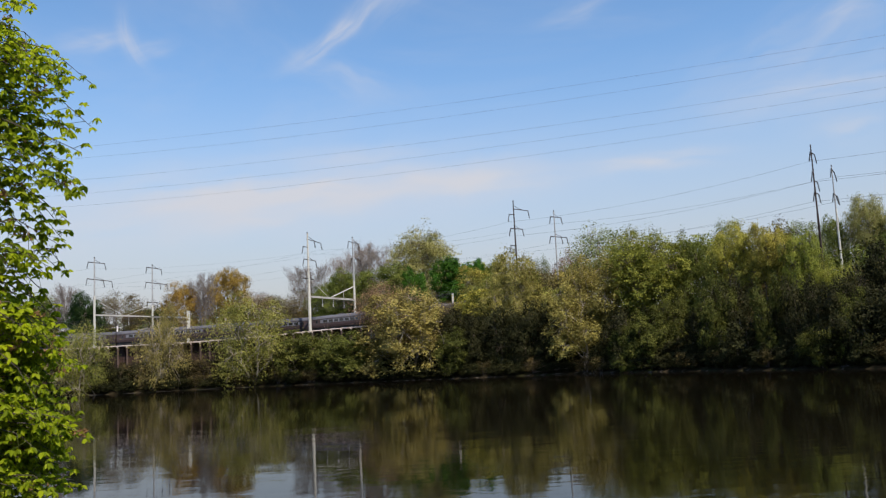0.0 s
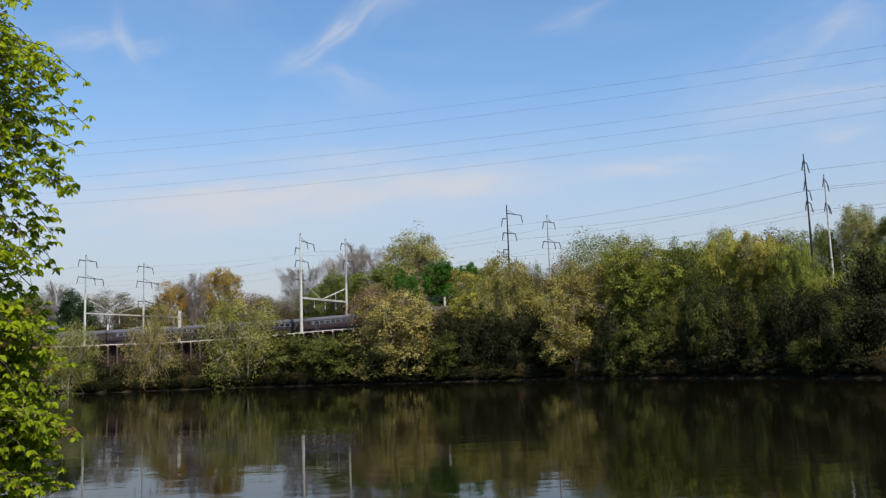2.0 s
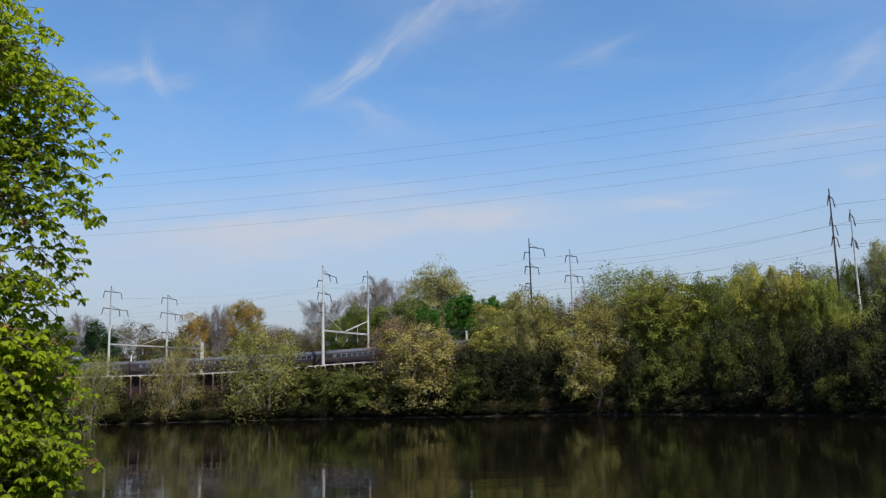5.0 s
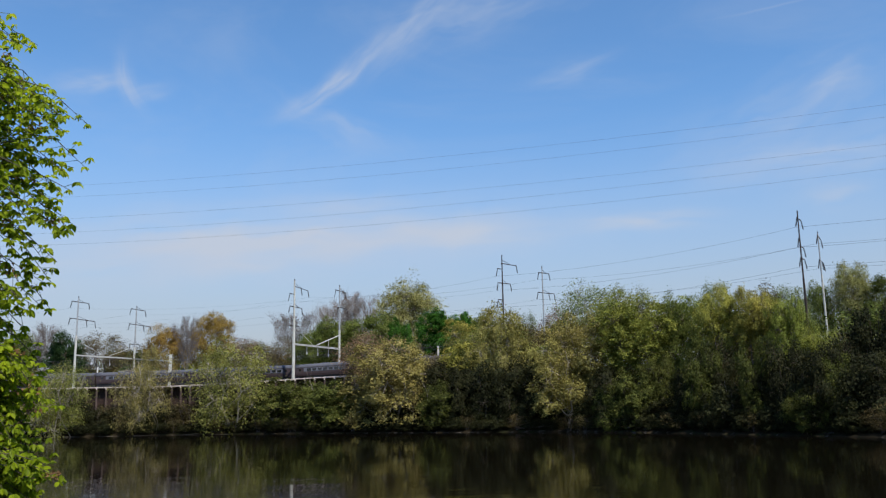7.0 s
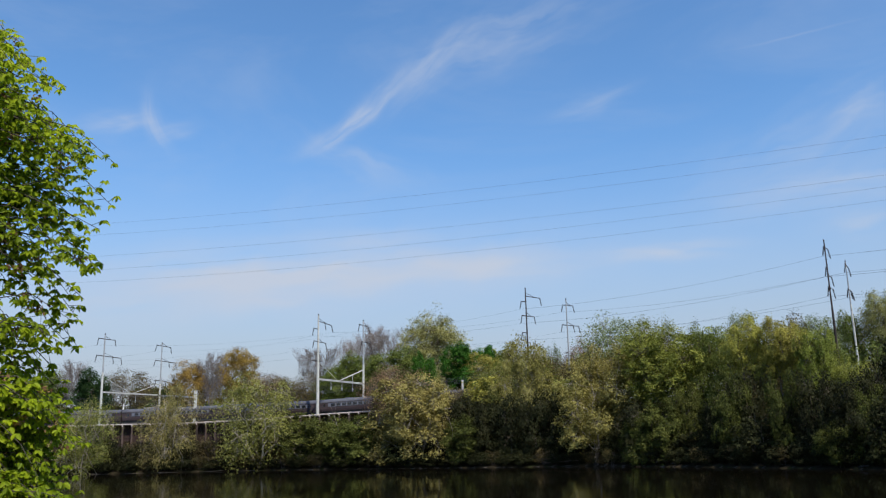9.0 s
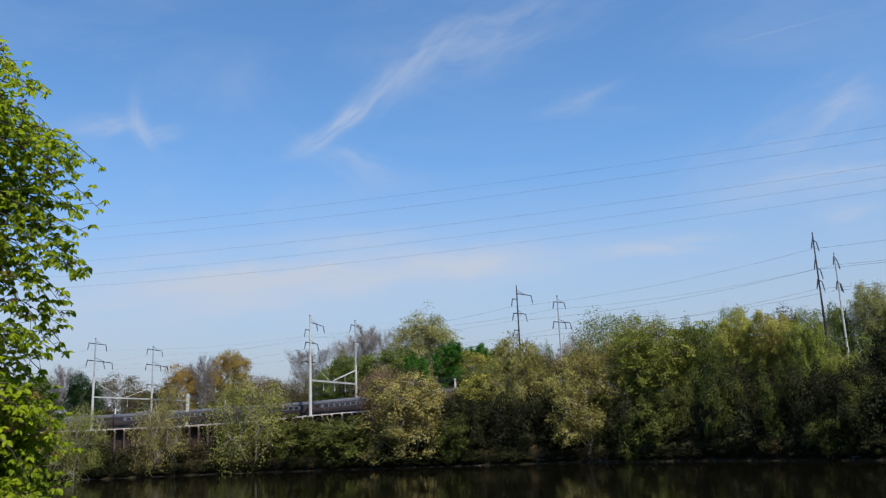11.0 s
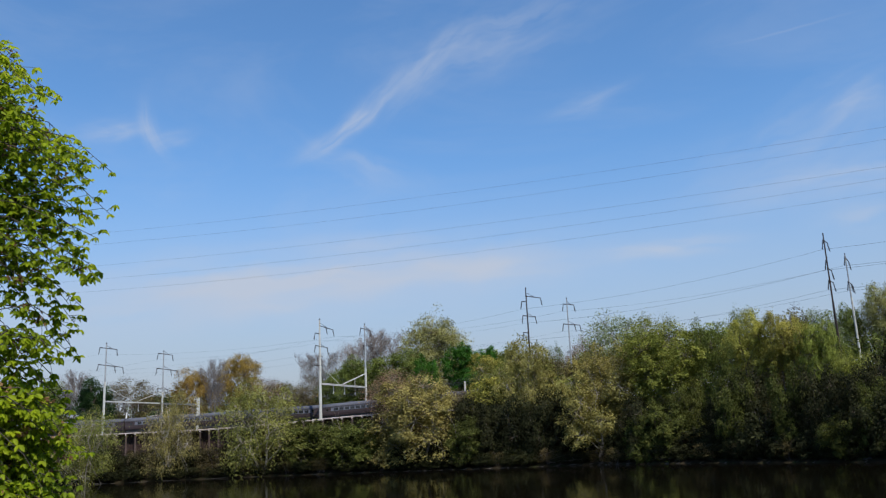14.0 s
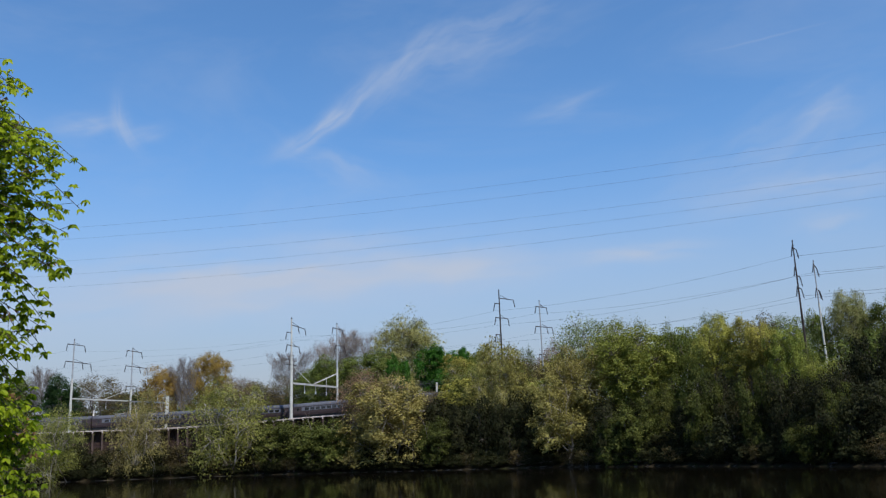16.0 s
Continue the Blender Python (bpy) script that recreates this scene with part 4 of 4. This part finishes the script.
def girder(name, a, b, size, braces, label):
    """A straight lattice beam with thin braces, one thing."""
    e = empty(name, *a)
    a, b = Vector(a), Vector(b)
    bm = bmesh.new()
    L = (b - a).length
    q = (b - a).to_track_quat("X", "Z").to_matrix().to_4x4()
    for dz in (-size / 2, size / 2):
        box(bm, 0, -0.12, dz - 0.07, L, 0.12, dz + 0.07, m=q)
    n = int(L / 0.9)
    for i in range(n):
        s = 1 if i % 2 else -1
        rod(bm, q @ Vector((L * i / n, 0, s * size / 2)), q @ Vector((L * (i + 1) / n, 0, -s * size / 2)), 0.045, sides=4)
    box(bm, 0, -0.03, -size / 2, L, 0.03, size / 2, m=q)
    part("beam", bm, STEEL_PAINT, e)
    for p0, p1, r in braces:
        bm = bmesh.new()
        rod(bm, Vector(p0) - a, Vector(p1) - a, r, sides=6)
        part("brace", bm, STEEL_PAINT, e)
    return tagged(e, label, "catenary beam")


gl = "pale steel beam spanning between railway masts"
girder("catenary_beam", (-88.2, 216.8, 19.6), (-80.5, 236.4, 19.7), 0.2, [((-88.3, 216.7, 23.6), (-84.4, 226.6, 19.9), 0.06), ((-80.4, 236.6, 22.8), (-83.8, 228.0, 19.9), 0.06)], gl)
girder("catenary_beam", (-80.3, 236.4, 19.6), (-64.8, 216.7, 17.8), 0.24, [((-65.2, 217.2, 21.0), (-71.2, 224.7, 18.7), 0.1), ((-67.6, 220.2, 20.0), (-67.6, 220.2, 18.2), 0.08)], gl)
girder("catenary_beam", (-31.4, 205.8, 20.7), (-22.0, 217.6, 20.2), 0.28, [((-22.0, 217.7, 23.6), (-27.0, 211.3, 20.7), 0.13), ((-31.5, 205.7, 25.0), (-27.6, 210.6, 20.7), 0.06), ((-24.3, 214.7, 20.3), (-24.3, 214.7, 22.2), 0.07)], gl)


def post(name, x, y, z0, z1, r, steel, label):
    e = empty(name, x, y, z0)
    bm = bmesh.new()
    box(bm, -r, -r, -1.2, r, r, z1 - z0, 0.04)
    part("shaft", bm, steel, e)
    bm = bmesh.new()
    box(bm, -r * 1.2, -r * 1.2, z1 - z0, r * 1.2, r * 1.2, z1 - z0 + 0.12, 0.03)
    part("cap", bm, steel, e)
    return tagged(e, label, "post")


post("short_mast", -64.1, 216.7, 11.2, 19.3, 0.34, STEEL_PAINT, "short stout pale-painted mast at the edge of the railway")
post("short_mast", 3.1, 210.5, 11.8, 19.9, 0.24, STEEL_PAINT, "short pale mast half hidden among trees")
post("signal_post", -91.0, 240.0, 11.4, 17.6, 0.16, WHITE_PAINT, "thin white signal post beside the railway")
post("signal_post", -58.6, 232.0, 11.4, 18.2, 0.2, RAIL_PAINT, "cream signal post beside the railway")
# small droppers under the beams
for i, (x, y, z) in enumerate(((-86.0, 222.4, 19.2), (-83.6, 228.6, 19.2), (-28.9, 208.9, 20.2), (-26.6, 211.8, 20.1), (-24.3, 214.7, 20.0))):
    e = empty("catenary_insulator", x, y, z)
    bm = bmesh.new()
    rod(bm, (0, 0, 0.2), (0, 0, -1.6), 0.06, sides=6)
    part("hanger", bm, GREY_STEEL, e)
    bm = bmesh.new()
    for k in range(4):
        rod(bm, (0, 0, -1.2 - 0.18 * k), (0, 0, -1.3 - 0.18 * k), 0.2, 0.15, 8)
    part("bell", bm, WHITE_PAINT, e, "white porcelain bells")
    tagged(e, "white insulator hanging under the catenary beam", "insulator", "catenary insulators")
for k, dy in enumerate((0.0, 4.5, 9.0)):
    pts = [Vector((x, track_y(x) + dy, rail_z(x) + 6.2)) for x in (-150, -85, -28, 18)]
    for a, b in zip(pts, pts[1:]):
        wire("contact_wire", a, b, 0.1, 0.02, "thin contact wire above the track", 9)
        wire("messenger_wire", a + Vector((0, 0, 1.5)), b + Vector((0, 0, 1.5)), 0.9, 0.02, "thin sagging messenger wire above the track", 11)

# raised white equipment cabin beyond the track
hut = empty("equipment_cabin", -83.5, 240.0, 11.4)
bm = bmesh.new()
box(bm, -1.3, -0.9, 3.6, 1.3, 0.9, 5.0, 0.05)
part("box", bm, WHITE_PAINT, hut, "white metal cabin")
bm = bmesh.new()
for s in (0, 1):
    box(bm, -1.5, -1.05, 5.0 + 0.12 * s, 1.5 - 0.6 * s, 1.05, 5.12 + 0.12 * s, 0.03)
part("roof", bm, GREY_STEEL, hut)
for sx in (-1.1, 1.1):
    for sy in (-0.7, 0.7):
        bm = bmesh.new()
        box(bm, sx - 0.09, sy - 0.09, -0.5, sx + 0.09, sy + 0.09, 3.6)
        part("leg", bm, GREY_STEEL, hut)
tagged(hut, "small white equipment cabin raised on steel legs", "cabin")

# ---------------------------------------------------------------- water's edge: stones, logs
rng = random.Random(21)
stone_meshes = []
for k in range(4):
    bm = bmesh.new()
    bmesh.ops.create_icosphere(bm, subdivisions=2, radius=0.5)
    for v in bm.verts:
        v.co *= 1 + 0.45 * noise.noise(v.co * 2.1 + Vector((k * 7, 0, 0)))
        v.co.z *= 0.6
    me = bpy.data.meshes.new("stone")
    bm.to_mesh(me), bm.free()
    me.materials.append(STONE)
    stone_meshes.append(me)
for i in range(44):
    x = rng.uniform(-95, 66)
    s = rng.uniform(-0.5, 1.6)
    y = float(shore(x)) + s
    o = new("stone", stone_meshes[i % 4])
    k = rng.uniform(0.25, 0.8)
    o.matrix_world = pose(x, y, max(0.0, float(terrain(x, y))) + 0.05 * k, 0, 0, rng.uniform(0, 360)) @ Matrix.Diagonal((k * rng.uniform(0.8, 1.7), k, k * 0.8, 1))
    tagged(o, "grey stone lying at the water's edge", "stone", "stones of the shore")
for i in range(9):
    x = rng.uniform(-80, 64)
    y = float(shore(x)) + rng.uniform(0.2, 1.8)
    L = rng.uniform(2.5, 7)
    a = rng.uniform(-0.5, 0.5)
    V, F = [], []
    d = Vector((math.cos(a), math.sin(a) - 0.3, rng.uniform(-0.05, 0.4)))
    p0 = Vector((x, y, max(0.0, float(terrain(x, y))) + 0.2))
    pts = [p0 + d * L * t / 5 + Vector((0, 0, rng.uniform(-0.1, 0.15))) for t in range(6)]
    tube(V, F, pts, [0.13 * (1 - 0.13 * t) for t in range(6)], 6)
    for q in range(3):
        s0 = pts[2 + q]
        tube(V, F, [s0, s0 + Vector((rng.uniform(-0.8, 0.8), rng.uniform(-0.5, 0.5), rng.uniform(0.3, 1.1)))], [0.07, 0.02], 4)
    tagged(raw("driftwood_log", V, F, WOOD, smooth=True), "bleached fallen log on the muddy shore", "log", "driftwood on the shore")
# thin pale mud flat along the shore
V, F = [], []
xs = np.arange(-110, 70, 1.0)
for i, x in enumerate(xs):
    y = float(shore(x))
    w = 0.7 + 0.5 * noise.noise(Vector((x * 0.11, 2.0, 0))) + (0.7 if x > 44 else 0)
    for q, z in ((-1.2, -0.12), (0.0, 0.05 + 0.04 * noise.noise(Vector((x, 0, 5)))), (max(0.15, w), 0.3)):
        V.append((x, y + q, z))
for i in range(len(xs) - 1):
    for k in range(2):
        F.append((3 * i + k, 3 * i + 3 + k, 3 * i + 4 + k, 3 * i + 1 + k))
tagged(raw("mud_bank", V, F, MUD, smooth=True), "narrow strip of wet brown mud at the waterline", "mud", kind="structure")


# ---------------------------------------------------------------- the near tree
def near_tree():
    """A leafy tree beside the walker, its trunk out of view, drooping sprays of young leaves reaching over the water."""
    rng = random.Random(11)
    gen = np.random.default_rng(4)
    base = Vector((-5.3, 4.3, float(terrain(-5.3, 4.3))))
    tree = empty("riverside_tree", *base)
    V, F = [], []
    trunk = [Vector((0.2 * math.sin(i * 0.9), 0.15 * math.cos(i), -0.4 + i * 0.8)) for i in range(8)]
    tube(V, F, trunk, [0.24 * (1.3 if i == 0 else 1 - 0.1 * i) for i in range(8)], 10)
    raw("trunk", V, F, BARK, tree, smooth=True)
    # outline of the crown on the river side: elevation from the eye's height, azimuth
    els = (-13, -6.7, -4.8, -3.8, -1.4, 0.3, 2.3, 3.2, 4.0, 5.4, 5.8, 6.8, 8.2, 10.3, 11.3, 13.6, 15.1, 16.6, 17.8, 18.9, 20.2, 21.2, 22.2, 23.9, 24.6, 26, 30)
    azs = (-23.4, -22.9, -23.1, -22.2, -23.1, -22.7, -23.5, -24.0, -24.8, -25.2, -24.0, -23.9, -23.3, -23.2, -22.3, -22.7, -22.1, -23.9, -22.2, -24.0, -26.6, -26.2, -25.5, -27.8, -29.3, -33, -42)
    leads = ((24.0, -29.4), (23.4, -28.0), (22.1, -25.8), (20.4, -27.0), (18.8, -24.6), (17.8, -22.6), (17.1, -23.7), (15.1, -22.5), (13.6, -23.2), (11.4, -22.8), (9.2, -23.8), (7.6, -23.8),
             (6.3, -24.0), (6.0, -25.2), (5.6, -26.6), (6.4, -27.6), (3.6, -24.5), (3.7, -25.4), (3.5, -26.9), (2.0, -24.0), (0.3, -23.2), (-1.4, -23.6), (-3.8, -22.6), (-5.0, -23.4), (-6.7, -23.3), (-9.5, -23.2))

    def place(az, el, r):
        return Vector((r * math.sin(radians(az)), r * math.cos(radians(az)), EYE.z + r * math.tan(radians(el)))) - base

    V, F = [], []
    sprays = []
    limb_ends = []
    for j in (0, 1, 2, 4, 5, 6, 7, 8, 9):
        s = trunk[1 + j % 4].copy()
        e = place(-38 + rng.uniform(-4, 3), -7 + j * 3.6, 6.6 + rng.uniform(-0.8, 0.9))
        pts = bend(s, e, 0.18, rng, 6)
        tube(V, F, pts, [0.032 * (1 - 0.12 * i) for i in range(6)], 6)
        limb_ends.append((e, -7 + j * 3.6))

    def spray(az, el, r, droop, short=0.0):
        tip = place(az, el, r)
        e, ee = min(limb_ends, key=lambda q: (q[0] - tip).length + rng.uniform(0, 0.5) + (1.0 if q[1] < el - 1 else 0))
        start = e.lerp(tip, max(short, rng.uniform(0.05, 0.45)))
        pts = bend(start, tip, droop, rng, 6)
        for i, hang in ((4, 0.05), (3, 0.07), (2, 0.04)):
            pts[i] = pts[i] + Vector((0, 0, hang * rng.uniform(0.6, 2.4)))
        tube(V, F, pts, [0.008, 0.006, 0.005, 0.004, 0.003, 0.002], 4)
        sprays.append(pts)

    for el, az in leads:
        for k in range(3):
            spray(az + 0.35 - k * rng.uniform(0.3, 0.8), el + rng.uniform(-0.35, 0.35) * k, 6.5 + rng.uniform(-0.4, 0.4), 0.05 if el > 20 or 1.5 < el < 5 else 0.14, 0.62 if 1.5 < el < 7 else 0.0)
    for k in range(400):
        # two masses, the upper one open, with a gap of sky between them
        el = 8.0 + 15.5 * rng.random() ** 0.8 if k % 9 < 2 else rng.uniform(-13, 2.4)
        bound = float(np.interp(el, els, azs))
        spray(bound - 0.8 - abs(rng.gauss(0, 1)) * 4.2, el, 6.4 + rng.uniform(-0.35, 0.35), 0.03 if el > 19 or 0.5 < el < 3 else 0.1, 0.5 if 0.5 < el < 3 else 0.0)
    raw("limbwork", V, F, TWIG, tree, smooth=True)

    pos, dirs, sizes = [], [], []
    V, F = [], []
    seeds = []
    for pts in sprays:
        L = sum((a - b).length for a, b in zip(pts, pts[1:]))
        n = max(4, int(L / 0.046))
        for i in range(n):
            t = 0.22 + 0.78 * (i + rng.uniform(0, 1)) / n
            kk = min(t, 0.999) * 5
            p = pts[int(kk)].lerp(pts[int(kk) + 1], kk - int(kk))
            d = Vector((rng.gauss(0, 1), rng.gauss(0, 1), rng.gauss(-0.25, 0.9))).normalized()
            q = p + d * rng.uniform(0.02, 0.11) if i < n - 1 else p
            tube(V, F, [p, q], [0.0025, 0.0015], 3)
            if rng.random() < 0.03:
                seeds.append(q)
            # a tuft of drooping leaflets
            m = rng.choice((4, 5, 5))
            a0 = rng.uniform(0, 6.28)
            big = rng.uniform(0.75, 1.2)
            sag = rng.uniform(0.2, 1.6)
            for w in range(m):
                a = a0 + w * 6.28 / m + rng.uniform(-0.3, 0.3)
                dd = (Vector((math.cos(a), math.sin(a), -sag + rng.gauss(0, 0.2))) + d * 0.4).normalized()
                pos.append(q[:]), dirs.append(dd[:]), sizes.append(big * rng.uniform(0.038, 0.06))
    raw("stalkwork", V, F, LEAF["mid"], tree)
    pos, d, L = np.array(pos), np.array(dirs), np.array(sizes)[:, None]
    n = len(pos)
    nrm = gen.normal(size=(n, 3)) * 0.6 + np.array([0.3, -0.6, 0.75])
    side = np.cross(d, nrm)
    side /= np.linalg.norm(side, axis=1)[:, None]
    up = np.cross(side, d)
    p = lambda a, w, h: pos + d * L * a + side * L * w + up * L * h
    verts = np.stack([p(0, 0, 0), p(0.3, 0.25, 0.08), p(0.68, 0.21, 0.04), p(1.0, 0, -0.12), p(0.68, -0.21, 0.04), p(0.3, -0.25, 0.08)], 1).reshape(-1, 3)
    b = (np.arange(n) * 6)[:, None]
    faces = np.concatenate([b + np.array([[0, 1, 2, 3]]), b + np.array([[0, 3, 4, 5]])], 0)
    raw("foliage", verts, faces, LEAF["near"], tree, "fresh yellow-green young leaves", smooth=True)
    c = [(Vector(s), 0.16) for s in seeds]
    v, f = leaf_cards(rng, c, 22, 0.028, 0.16)
    raw("seed_mass", v, f, LEAF["seed"], tree, "hanging tan bunches of winged seeds")
    tagged(tree, "leafy riverside tree with drooping young yellow-green foliage", "tree")


near_tree()


# ---------------------------------------------------------------- leaning pale stems on the bank
def leaning_stem(foot, top, r, seed):
    """A bleached bare stem leaning out of the bank, with a few broken side branches."""
    rng = random.Random(seed)
    x, y, _ = foot
    z = min(foot[2], float(terrain(x, y)))
    e = empty("leaning_stem", x, y, z)
    a, b = Vector((0, 0, -0.4)), Vector(top) - Vector((x, y, z))
    pts = bend(a, b, 0.1, rng, 7)
    V, F = [], []
    tube(V, F, pts, [r * (1 - 0.11 * i) for i in range(7)], 7)
    raw("stem", V, F, STEM_BARK, e, smooth=True)
    for k in range(4):
        p = pts[2 + k % 4]
        d = Vector((rng.uniform(-1, 1), rng.uniform(-0.8, 0.2), rng.uniform(0.3, 1.0))).normalized()
        V, F = [], []
        tube(V, F, bend(p, p + d * b.length * rng.uniform(0.15, 0.3), 0.1, rng, 4), [r * 0.4, r * 0.3, r * 0.2, 0.015], 5)
        raw("side_branch", V, F, STEM_BARK, e, smooth=True)
    tagged(e, "bleached bare stem leaning out over the bank", "tree stem", "leaning bare stems")


leaning_stem((-79.0, 195.5, 1.0), (-83.2, 191.7, 8.9), 0.10, 1)
leaning_stem((-61.4, 198.6, 1.0), (-63.1, 195.0, 12.7), 0.09, 2)
leaning_stem((-60.2, 198.8, 1.0), (-62.6, 195.4, 9.7), 0.07, 3)
leaning_stem((52.1, 143.9, 4.3), (50.3, 144.2, 8.8), 0.07, 4)
leaning_stem((-2.4, 185.0, 2.0), (-5.3, 180.9, 12.6), 0.10, 5)
leaning_stem((1.2, 184.4, 2.0), (-0.6, 180.6, 10.4), 0.08, 6)
leaning_stem((-21.6, 192.6, 2.0), (-26.3, 190.2, 13.4), 0.08, 7)
leaning_stem((31.4, 171.6, 1.6), (27.0, 169.4, 3.6), 0.08, 8)
leaning_stem((-33.0, 196.8, 0.6), (-35.7, 194.6, 4.4), 0.07, 9)
